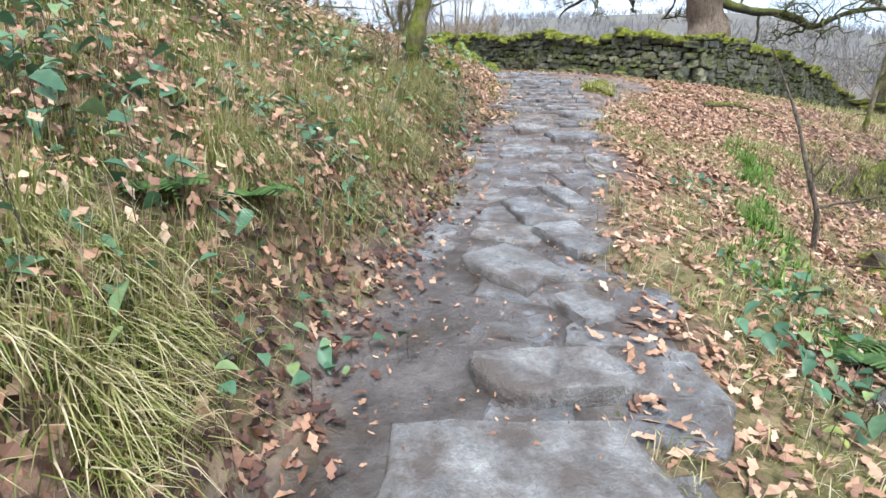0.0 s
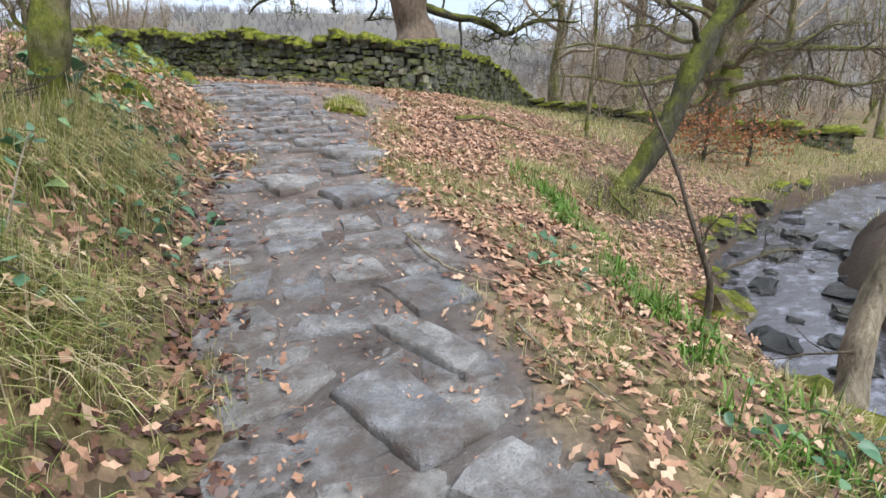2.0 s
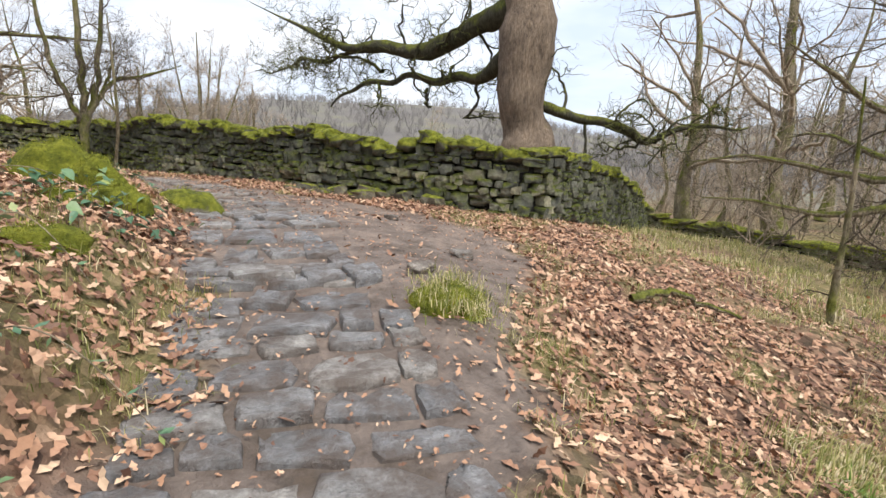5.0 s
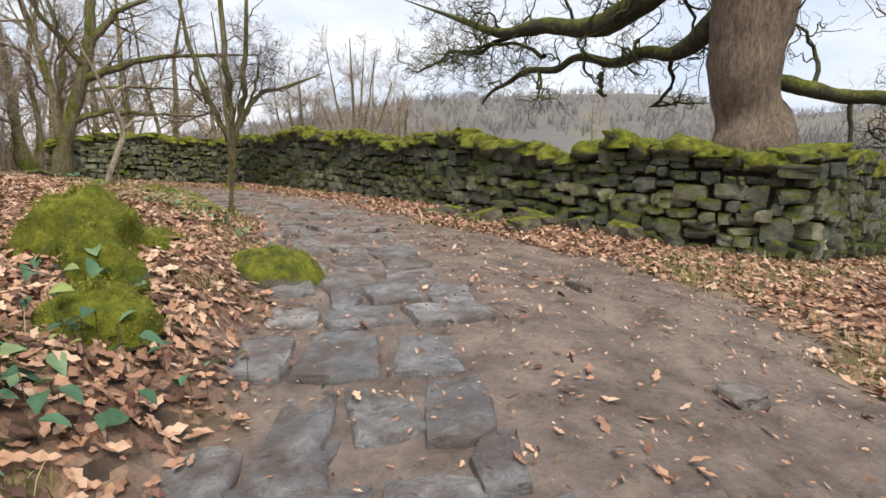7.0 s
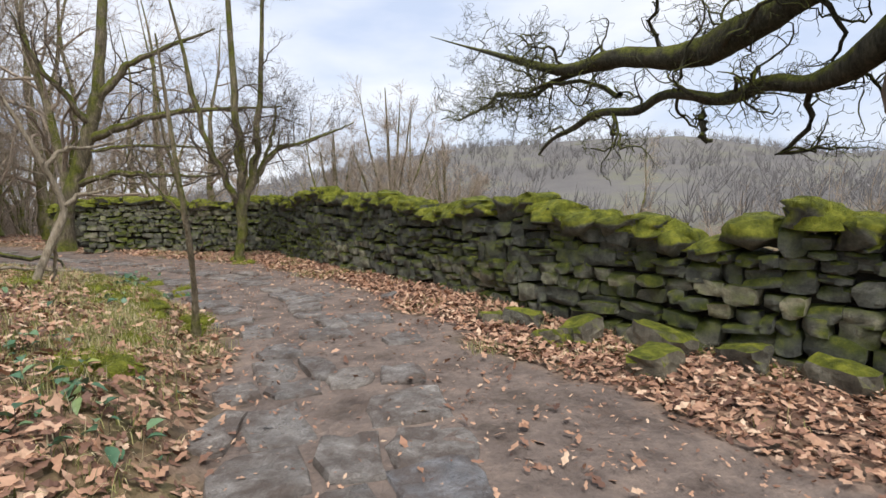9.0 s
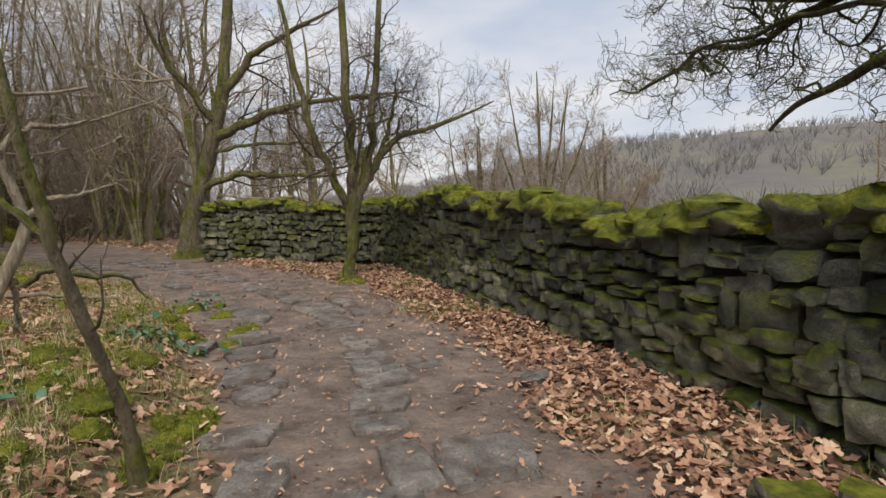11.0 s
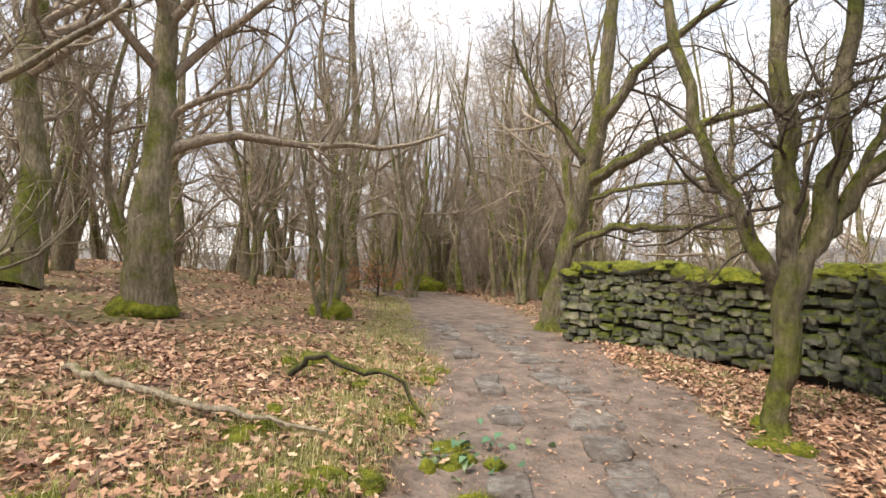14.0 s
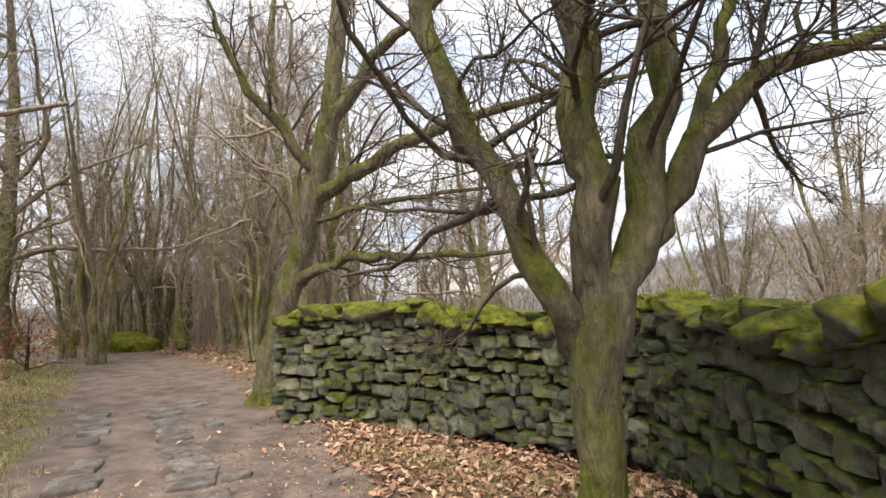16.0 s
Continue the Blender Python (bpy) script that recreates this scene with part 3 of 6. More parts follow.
def dry_stone_wall(name, label, line, heights, bases, thick=0.46, course=0.125, long=0.21, parts=0, seed=3, gap=None, near=None):
    """Courses of rough stones along a polyline, with a row of cap stones on top. The stones within
    near = (x, y, radius) are parts of their own, the rest are joined."""
    rnd = random.Random(seed)
    line = np.array(line, float)
    lens = np.concatenate([[0], np.cumsum(np.hypot(*np.diff(line, axis=0).T))])
    total = lens[-1]

    def spot(s):
        x, y = np.interp(s, lens, line[:, 0]), np.interp(s, lens, line[:, 1])
        x2, y2 = np.interp(min(s + 0.05, total), lens, line[:, 0]), np.interp(min(s + 0.05, total), lens, line[:, 1])
        x1, y1 = np.interp(max(s - 0.05, 0), lens, line[:, 0]), np.interp(max(s - 0.05, 0), lens, line[:, 1])
        return x, y, math.atan2(y2 - y1, x2 - x1)

    wall = new(name)
    tagged(wall, label, "wall", kind="structure")
    # the wall's rubble heart, near-black to put shade into the gaps between stones
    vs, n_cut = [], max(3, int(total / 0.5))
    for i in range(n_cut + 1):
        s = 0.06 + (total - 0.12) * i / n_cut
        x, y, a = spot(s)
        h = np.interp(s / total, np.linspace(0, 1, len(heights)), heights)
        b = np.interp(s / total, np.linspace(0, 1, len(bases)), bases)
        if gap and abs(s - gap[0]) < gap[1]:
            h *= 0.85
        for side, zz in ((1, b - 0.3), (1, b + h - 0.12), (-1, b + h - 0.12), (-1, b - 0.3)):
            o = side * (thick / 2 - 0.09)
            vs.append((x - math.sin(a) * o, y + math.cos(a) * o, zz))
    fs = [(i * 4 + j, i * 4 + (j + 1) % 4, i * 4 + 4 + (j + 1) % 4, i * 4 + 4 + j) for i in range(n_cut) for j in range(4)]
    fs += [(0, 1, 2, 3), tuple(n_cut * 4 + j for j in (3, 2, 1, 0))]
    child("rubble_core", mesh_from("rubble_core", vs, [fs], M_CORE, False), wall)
    loose, made = [], 0

    def top_at(mid):
        h = float(np.interp(mid / total, np.linspace(0, 1, len(heights)), heights))
        b = float(np.interp(mid / total, np.linspace(0, 1, len(bases)), bases))
        h += 0.07 * math.sin(mid * 2.1 + seed) + 0.05 * math.sin(mid * 5.3)
        fall = 0.0
        if gap and abs(mid - gap[0]) < gap[1]:
            fall = 0.14 * (1 - (abs(mid - gap[0]) / gap[1]) ** 2)
            h *= 1 - fall
        return b, h, fall

    def lay(me, mid, zz, ln, dep, tall, tip, cap):
        nonlocal made
        x, y, a = spot(mid)
        out = rnd.uniform(-0.025, 0.025)
        mx = (Matrix.Translation((x - math.sin(a) * out, y + math.cos(a) * out, zz)) @ Euler((rnd.uniform(-0.09, 0.09), tip, a + rnd.uniform(-0.1, 0.1))).to_matrix().to_4x4()
              @ Matrix.Diagonal((ln, dep, tall, 1)))
        if near and math.hypot(x - near[0], y - near[1]) < near[2] and made < parts:
            ob = new("cap_stone" if cap else "stone", me)
            ob.parent, ob.matrix_local = wall, mx
            made += 1
        else:
            loose.append((me, mx, cap))

    # courses of uneven height, in which a tall place takes one block or two thin ones
    z0, row = -0.08, 0
    while z0 < max(heights):
        high = course * (rnd.choice((0.95, 1.2, 1.5)) if row < 3 else rnd.choice((0.7, 0.85, 1.0, 1.15, 1.4)))
        s = -rnd.random() * 0.15
        while s < total:
            ln = min(max(high * rnd.uniform(0.75, 2.3), long * 0.45), long * 2.0)
            mid = s + ln / 2
            s += ln
            if not 0 <= mid <= total - 0.02:
                continue
            b, h, fall = top_at(mid)
            zz = b + z0 + high / 2 + 0.035 * math.sin(mid * 1.3 + row * 0.7) + 0.02 * math.sin(mid * 4.1 + row * 2.1)
            if zz > b + h - high * 0.25:
                continue
            dep = thick + 0.2 * (1 - (zz - b) / max(h, 0.3)) + rnd.uniform(-0.07, 0.05)
            tip = rnd.uniform(-0.1, 0.1) + rnd.uniform(-1.5, 1.5) * fall
            if high > course * 1.05 and ln > high and rnd.random() < 0.45:
                cut = rnd.uniform(0.35, 0.65)
                for part_z, part_h in ((zz - high / 2 + high * cut / 2, high * cut), (zz + high / 2 - high * (1 - cut) / 2, high * (1 - cut))):
                    lay(rnd.choice(WALL_STONES), mid, part_z, ln * rnd.uniform(0.9, 1.04), dep + rnd.uniform(-0.05, 0.03), part_h * 1.02, tip, False)
            else:
                lay(rnd.choice(WALL_STONES), mid, zz, ln * rnd.uniform(0.93, 1.04), dep, high * (rnd.uniform(1.3, 1.6) if rnd.random() < 0.12 else rnd.uniform(0.94, 1.08)), tip, False)
        z0 += high
        row += 1
    s = -rnd.random() * 0.1
    while s < total:
        ln = long * rnd.uniform(0.8, 2.1)
        mid = s + ln / 2
        s += ln * rnd.uniform(0.85, 1.02)
        if 0 <= mid <= total - 0.02:
            b, h, fall = top_at(mid)
            lay(rnd.choice(CAP_STONES), mid, b + h + rnd.uniform(-0.02, 0.05), ln * 1.15, thick * rnd.uniform(1.0, 1.25), course * rnd.uniform(1.1, 2.1), rnd.uniform(-0.25, 0.25), True)
    for flag, nm, mat in ((False, "stonework", M_WALL), (True, "capping", M_CAP)):
        rest = [(a, b2) for a, b2, c in loose if c == flag]
        if rest:
            tagged(child(nm, joined(nm, rest, mat), wall), kind="stuff")
    return wall


MAIN = [(6.75, 14.5), (6.25, 14.35), (5.6, 14.75), (4.6, 15.85), (3.35, 17.4), (2.45, 18.8), (1.55, 20.2), (0.2, 22.35), (-1.1, 24.45), (-2.2, 25.9)]

dry_stone_wall("wall_main", "mossy dry stone wall beside the leaf-strewn path", MAIN, [1.05, 1.1, 1.05, 1.12, 1.17, 1.3, 1.4, 1.2, 1.15], [1.40, 1.5, 1.6, 1.66, 1.68, 1.70, 1.74, 1.85, 1.95], parts=290, seed=3, gap=(3.0, 0.55), near=(3.2, 17.2, 6))
dry_stone_wall("wall_far", "dry stone wall end with a moss-topped coping", [(-2.1, 25.75), (-4.4, 25.9), (-6.6, 25.5)], [1.1, 1.12, 1.2], [1.95, 2.0, 2.1], parts=220, seed=8, near=(-5.0, 25.8, 3))
dry_stone_wall("wall_gate_stub", "short dry stone wall behind a leaning tree", [(-7.6, 27.0), (-8.6, 27.5)], [1.1, 1.0], [2.15, 2.2], seed=9)
dry_stone_wall("wall_downhill", "mossy dry stone wall running down from the corner", [(6.7, 14.6), (8.5, 15.7), (11, 17.5), (14.5, 20.4)], [1.05, 1.15, 1.15, 1.1], [1.42, 1.05, 0.55, -0.1], seed=12)
dry_stone_wall("wall_low", "low mossy dry stone wall across the meadow", [(14.7, 20.6), (16.2, 17.5), (17.5, 14.0), (19, 10)], [0.8, 0.8, 0.75, 0.7], [0.0, -0.35, -0.6, -0.7], seed=14, long=0.4)


# ---- trees ----
def tubes(pts, rad, sides):
    """Tapered tubes round B polylines of k points each: pts (B, k, 3), rad (B, k)."""
    B, k, _ = pts.shape
    tan = np.gradient(pts, axis=1)
    tan /= np.linalg.norm(tan, axis=2, keepdims=True) + 1e-9
    ref = np.where(np.abs(tan[:, :1, 2:3]) > 0.8, np.array([1.0, 0, 0]), np.array([0, 0, 1.0]))
    ref = np.broadcast_to(ref, tan.shape)
    a = np.cross(tan, ref)
    a /= np.linalg.norm(a, axis=2, keepdims=True) + 1e-9
    b = np.cross(tan, a)
    ang = np.linspace(0, 2 * np.pi, sides, endpoint=False)
    ring = a[:, :, None, :] * np.cos(ang)[None, None, :, None] + b[:, :, None, :] * np.sin(ang)[None, None, :, None]
    v = pts[:, :, None, :] + ring * rad[:, :, None, None]
    i = np.arange(B)[:, None, None] * k * sides + np.arange(k - 1)[None, :, None] * sides + np.arange(sides)[None, None, :]
    j = np.arange(B)[:, None, None] * k * sides + np.arange(k - 1)[None, :, None] * sides + ((np.arange(sides) + 1) % sides)[None, None, :]
    f = np.stack([i, j, j + sides, i + sides], -1).reshape(-1, 4)
    return v.reshape(-1, 3), f


def smooth_line(pts, rads, n):
    """A polyline with soft bends through a few knots."""
    pts = np.array(pts, float)
    t = np.linspace(0, 1, len(pts))
    tt = np.linspace(0, 1, n)
    out = np.stack([np.interp(tt, t, pts[:, c]) for c in range(3)], 1)
    for _ in range(2):
        out[1:-1] = out[1:-1] * 0.5 + (out[:-2] + out[2:]) * 0.25
    return out, np.interp(tt, np.linspace(0, 1, len(rads)), rads)


def sprout(rng, pts, rad, count, length, k, lo=0.25, spread=(25, 70), lift=0.1, wiggle=0.25, taper=0.55, girth=0.0135, thin=0.0022):
    """Branches that grow from parents: count to each, at random places past lo of their length."""
    B, kk, _ = pts.shape
    who = np.repeat(np.arange(B), count)
    t = rng.uniform(lo, 0.98, len(who)) * (kk - 1)
    i = np.clip(t.astype(int), 0, kk - 2)
    fr = (t - i)[:, None]
    start = pts[who, i] * (1 - fr) + pts[who, i + 1] * fr
    r0 = rad[who, i] * (1 - fr[:, 0]) + rad[who, i + 1] * fr[:, 0]
    tan = pts[who, i + 1] - pts[who, i]
    tan /= np.linalg.norm(tan, axis=1, keepdims=True) + 1e-9
    side = rng.normal(size=tan.shape)
    side -= (side * tan).sum(1, keepdims=True) * tan
    side /= np.linalg.norm(side, axis=1, keepdims=True) + 1e-9
    ang = np.radians(rng.uniform(*spread, len(who)))[:, None]
    d = tan * np.cos(ang) + side * np.sin(ang)
    ln = length * rng.uniform(0.45, 1.15, len(who)) * (1.1 - 0.6 * t / (kk - 1))
    out = np.empty((len(who), k, 3))
    out[:, 0] = start
    for j in range(1, k):
        d = d + rng.normal(size=d.shape) * wiggle + np.array([0, 0, lift])
        d /= np.linalg.norm(d, axis=1, keepdims=True)
        out[:, j] = out[:, j - 1] + d * (ln / (k - 1))[:, None]
    r = np.minimum(r0 * taper, ln * girth + 0.0035)[:, None] * np.linspace(1, 0.25, k)[None, :]
    return out, np.maximum(r, thin)


def tree(name, label, stems, levels, seed, bark, twig, group="", moss_base=False):
    """stems: named parts (name, knots, radii); levels: settings of sprout, one after another."""
    rng = np.random.default_rng(seed)
    root = new(name)
    base = stems[0][1][0]
    root.location = base
    tagged(root, label, "tree", group)
    shift = np.array(base, float)
    all_p, all_r = [], []
    for nm, knots, rads in stems:
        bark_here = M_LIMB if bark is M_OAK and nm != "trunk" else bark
        stout = max(rads) > 0.1
        p, r = smooth_line(knots, rads, 16)
        p[1:-1] += rng.normal(size=p[1:-1].shape) * (r[1:-1, None] * (0.12 if nm == "trunk" else 0.4))
        if bark is M_OAK and nm == "limb":
            kink = rng.normal(size=(14, 3)) * np.minimum(0.16, 0.035 + r[1:-1, None] * 0.9)
            p[1:-1] += kink
            p[2:-2] = p[2:-2] * 0.6 + (p[1:-3] + p[3:-1]) * 0.2
        all_p.append(p)
        all_r.append(r)
        r2 = r * (1 + 0.1 * rng.normal(size=r.shape))
        if nm == "trunk":
            r2[0] *= 1.7
            r2[1] *= 1.2
        q = p
        if stout:
            tt = np.linspace(0, 15, 46)
            q = np.stack([np.interp(tt, np.arange(16), p[:, c]) for c in range(3)], 1)
            r2 = np.interp(tt, np.arange(16), r2)
            for _ in range(3):
                q[1:-1] = q[1:-1] * 0.5 + (q[:-2] + q[2:]) * 0.25
                r2[2:-1] = r2[2:-1] * 0.5 + (r2[1:-2] + r2[3:]) * 0.25
        sides = 26 if r[0] > 0.3 else (16 if stout else 9)
        v, f = tubes((q - shift)[None], r2[None], sides)
        if stout:
            centre, rr0 = np.repeat(q - shift, sides, 0), np.repeat(r2, sides)
            lump = np.array([noise.noise(Vector(w) * (0.9 / c0 ** 0.6)) + 0.6 * noise.noise(Vector(w) * (2.6 / c0 ** 0.6)) for w, c0 in zip(v.tolist(), rr0.tolist())])
            v = centre + (v - centre) * (1 + 0.2 * lump)[:, None]
        child(nm, mesh_from(nm, v, [f], bark_here), root)
    grows = [i for i, st in enumerate(stems) if st[0] not in ("limb_stub", "root")]
    pts, rad = np.array(all_p)[grows], np.array(all_r)[grows]
    vs, fs, base_i = [], [], 0
    for li, kw in enumerate(levels):
        kw = dict(kw)
        sides = kw.pop("sides", 3)
        if kw.pop("skip_trunk", False) and len(pts) > 1:
            pts, rad = pts[1:], rad[1:]
        new_p, new_r = sprout(rng, pts, rad, **kw)
        v, f = tubes(new_p - shift, new_r, sides)
        vs.append(v)
        fs.append(f + base_i)
        base_i += len(v)
        pts, rad = new_p, new_r
    if vs:
        child("crown", mesh_from("crown", np.concatenate(vs), [np.concatenate(fs)], twig), root, "bare winter branches and twigs")
    return root


# the great tree behind the wall's corner, with two limbs reaching out over the wall
TRUNK = [(8.0, 17.2, 0.7), (7.9, 17.2, 2.4), (7.8, 17.25, 4.0), (7.8, 17.3, 6.0), (7.9, 17.4, 8.5), (8.1, 17.6, 11)]
LIMB_A = [(7.75, 17.6, 5.9), (7.2, 18.8, 5.4), (6.65, 19.8, 5.08), (6.0, 21.0, 5.2), (5.1, 22.6, 5.55), (4.3, 24.1, 6.0), (3.5, 25.6, 6.8), (2.4, 27.5, 7.8)]
LIMB_B = [(7.7, 17.7, 5.0), (7.35, 18.5, 4.5), (7.0, 19.1, 4.27), (6.45, 20.2, 4.25), (6.0, 21.0, 4.7), (5.65, 21.6, 4.85), (5.1, 22.65, 4.36), (4.6, 23.5, 3.95)]
LIMB_C = [(8.1, 17.1, 3.7), (9.0, 16.6, 3.25), (9.6, 16.2, 3.35), (10.2, 15.8, 2.95), (11.2, 15.3, 3.4), (12.3, 15.0, 3.3)]
LIMB_D = [(8.0, 17.4, 6.5), (9.5, 16.6, 7.8), (11.5, 15.8, 8.6), (13.5, 15, 9.8)]
LIMB_E = [(7.8, 17.3, 7.2), (6.8, 16.5, 8.6), (5.5, 15.6, 9.4), (4.0, 15.0, 10)]
tree("great_tree", "great bare tree with a bare thick trunk and mossy spreading limbs", [
    ("trunk", TRUNK, [0.66, 0.6, 0.59, 0.58, 0.5, 0.25]),
    ("limb", LIMB_A, [0.34, 0.24, 0.21, 0.17, 0.14, 0.085, 0.035, 0.006]),
    ("limb", LIMB_B, [0.22, 0.16, 0.12, 0.10, 0.09, 0.08, 0.06, 0.025]),
    ("limb", [(5.2, 22.45, 5.5), (4.6, 23.7, 5.3), (3.9, 24.9, 5.5), (3.2, 25.8, 5.15), (2.6, 26.8, 5.3)], [0.07, 0.055, 0.045, 0.03, 0.012]),
    ("limb", [(5.7, 21.55, 4.85), (5.2, 22.2, 5.25), (4.6, 22.9, 5.4), (3.9, 23.6, 5.2), (3.3, 24.3, 5.4)], [0.05, 0.042, 0.035, 0.025, 0.01]),
    ("limb", LIMB_C, [0.12, 0.12, 0.1, 0.08, 0.05, 0.02]),
    ("limb", LIMB_D, [0.25, 0.18, 0.12, 0.03]),
    ("limb", LIMB_E, [0.22, 0.16, 0.1, 0.03]),
    ("limb_stub", [(6.5, 20.15, 4.25), (6.5, 20.1, 3.95), (6.5, 20.1, 3.8), (6.6, 20.0, 3.78)], [0.06, 0.05, 0.04, 0.025])],
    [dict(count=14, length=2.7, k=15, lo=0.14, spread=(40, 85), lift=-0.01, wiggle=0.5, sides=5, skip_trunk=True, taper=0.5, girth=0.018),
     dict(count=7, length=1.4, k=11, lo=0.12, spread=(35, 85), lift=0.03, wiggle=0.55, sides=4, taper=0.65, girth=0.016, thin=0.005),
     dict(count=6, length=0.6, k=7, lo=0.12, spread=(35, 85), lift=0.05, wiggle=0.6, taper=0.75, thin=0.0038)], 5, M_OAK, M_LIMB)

# the leaning tree rooted in the stream's bank
LEAN = [(6.2, 8.35, -0.4), (6.75, 8.15, -0.02), (7.2, 8.04, 0.5), (7.58, 7.95, 1.45), (7.95, 7.87, 2.4), (8.7, 7.68, 3.3), (9.6, 7.5, 4.3), (10.4, 7.4, 5.8)]
tree("leaning_tree", "leaning mossy tree rooted in the stream bank", [
    ("trunk", LEAN, [0.26, 0.2, 0.17, 0.16, 0.155, 0.15, 0.12, 0.06]),
    ("branch", [(7.85, 7.9, 2.1), (7.4, 7.8, 2.5), (6.9, 7.8, 2.65), (6.5, 7.8, 2.95)], [0.05, 0.035, 0.025, 0.012]),
    ("branch", [(8.7, 7.7, 3.3), (8.5, 8.6, 4.2), (8.2, 9.4, 5.2)], [0.04, 0.03, 0.012])]
    + [("root", [(6.25 + 0.09 * i, 8.2, 0.0), (5.85 + 0.19 * i, 7.85 - 0.05 * (i % 3), -0.12 - 0.05 * (i % 2)), (5.78 + 0.2 * i + 0.09 * (i % 2), 7.66 - 0.1 * (i % 3), -0.4 + 0.08 * (i % 4)), (5.9 + 0.17 * i - 0.08 * (i % 3), 7.62, -0.66 + 0.1 * (i % 2))], [0.045, 0.026 - 0.01 * (i % 2), 0.014, 0.005]) for i in range(0, 9, 2)],
    [dict(count=6, length=1.6, k=7, lo=0.45, spread=(30, 80), lift=0.08, wiggle=0.35, sides=4),
     dict(count=7, length=0.8, k=5, lo=0.2, lift=0.05, wiggle=0.4), dict(count=5, length=0.4, k=4, wiggle=0.4)], 7, M_LIMB, M_TWIG)

# the forked tree before the wall's inner corner
tree("forked_tree", "young mossy tree forking into several stems above the leaves", [
    ("trunk", [(-1.98, 22.92, 1.75), (-1.93, 22.95, 2.2), (-1.85, 23.0, 2.6), (-1.86, 23.0, 3.1), (-1.84, 23.0, 3.5)], [0.115, 0.1, 0.095, 0.105, 0.045]),
    ("stem", [(-1.86, 23.0, 2.95), (-2.02, 22.9, 3.3), (-2.22, 22.77, 3.8), (-2.37, 22.67, 4.36), (-2.5, 22.6, 5.0), (-2.9, 22.3, 7.8)], [0.06, 0.075, 0.068, 0.055, 0.045, 0.015]),
    ("stem", [(-1.86, 23.0, 2.9), (-1.83, 23.02, 3.7), (-1.84, 23.01, 4.4), (-1.86, 23.0, 5.2), (-1.95, 23.1, 9.0)], [0.075, 0.092, 0.085, 0.072, 0.03]),
    ("stem", [(-1.85, 23.0, 2.95), (-1.66, 23.13, 3.6), (-1.52, 23.2, 4.25), (-1.45, 23.25, 5.0), (-1.2, 23.4, 8.3)], [0.07, 0.095, 0.08, 0.07, 0.025]),
    ("stem", [(-1.66, 23.12, 3.5), (-1.47, 23.24, 3.7), (-1.39, 23.29, 4.03), (-1.0, 23.53, 4.31), (-0.44, 23.88, 4.45), (0.4, 24.4, 4.9)], [0.08, 0.07, 0.06, 0.045, 0.035, 0.012]),
    ("stem", [(-1.42, 23.27, 3.95), (-1.24, 23.38, 4.5), (-1.1, 23.5, 5.4)], [0.04, 0.03, 0.012])],
    [dict(count=13, length=1.7, k=8, lo=0.2, spread=(35, 80), lift=0.06, wiggle=0.28, sides=4, skip_trunk=True, taper=0.34),
     dict(count=8, length=0.75, k=5, lo=0.15, spread=(30, 75), lift=0.03, wiggle=0.35, taper=0.5),
     dict(count=6, length=0.36, k=4, lo=0.2, wiggle=0.35)], 11, M_BARK, M_TWIG)

# the leaning tree by the wall's end, with long level boughs
tree("bough_tree", "tall mossy tree by the wall end with long level boughs", [
    ("trunk", [(-7.65, 26.05, 1.9), (-7.45, 26.07, 2.9), (-7.12, 26.1, 3.9), (-6.77, 26.14, 4.95), (-6.4, 26.18, 6.1), (-6.15, 26.2, 7.8), (-6.0, 26.4, 11)], [0.25, 0.21, 0.19, 0.185, 0.155, 0.12, 0.04]),
    ("bough", [(-6.75, 26.15, 4.9), (-6.4, 26.17, 5.0), (-5.42, 26.27, 5.43), (-4.47, 26.36, 5.63), (-3.1, 26.5, 5.7), (-1.8, 26.7, 5.75)], [0.13, 0.11, 0.09, 0.07, 0.045, 0.015]),
    ("bough", [(-7.0, 26.12, 3.75), (-6.6, 26.15, 3.9), (-5.94, 26.22, 4.08), (-5.49, 26.26, 3.92), (-4.89, 26.32, 3.98), (-4.2, 26.4, 3.84), (-3.4, 26.5, 3.95)], [0.085, 0.08, 0.075, 0.06, 0.05, 0.035, 0.012]),
    ("bough", [(-6.4, 26.17, 5.9), (-5.83, 26.23, 6.7), (-4.89, 26.32, 7.2), (-3.4, 26.5, 7.8)], [0.13, 0.09, 0.07, 0.02]),
    ("bough", [(-6.8, 26.14, 4.6), (-5.8, 26.3, 4.75), (-4.6, 26.2, 4.7), (-3.2, 26.3, 4.6)], [0.05, 0.04, 0.03, 0.01]),
    ("bough", [(-6.6, 26.1, 5.3), (-7.2, 25.4, 6.4), (-7.6, 25, 7.8)], [0.1, 0.07, 0.02])],
    [dict(count=13, length=2.1, k=8, lo=0.2, spread=(18, 58), lift=0.03, wiggle=0.24, sides=4, skip_trunk=True, taper=0.32),
     dict(count=7, length=0.9, k=5, lo=0.15, spread=(30, 75), lift=0.0, wiggle=0.35, taper=0.5),
     dict(count=5, length=0.45, k=4, lo=0.2, wiggle=0.35)], 17, M_BARK, M_TWIG)

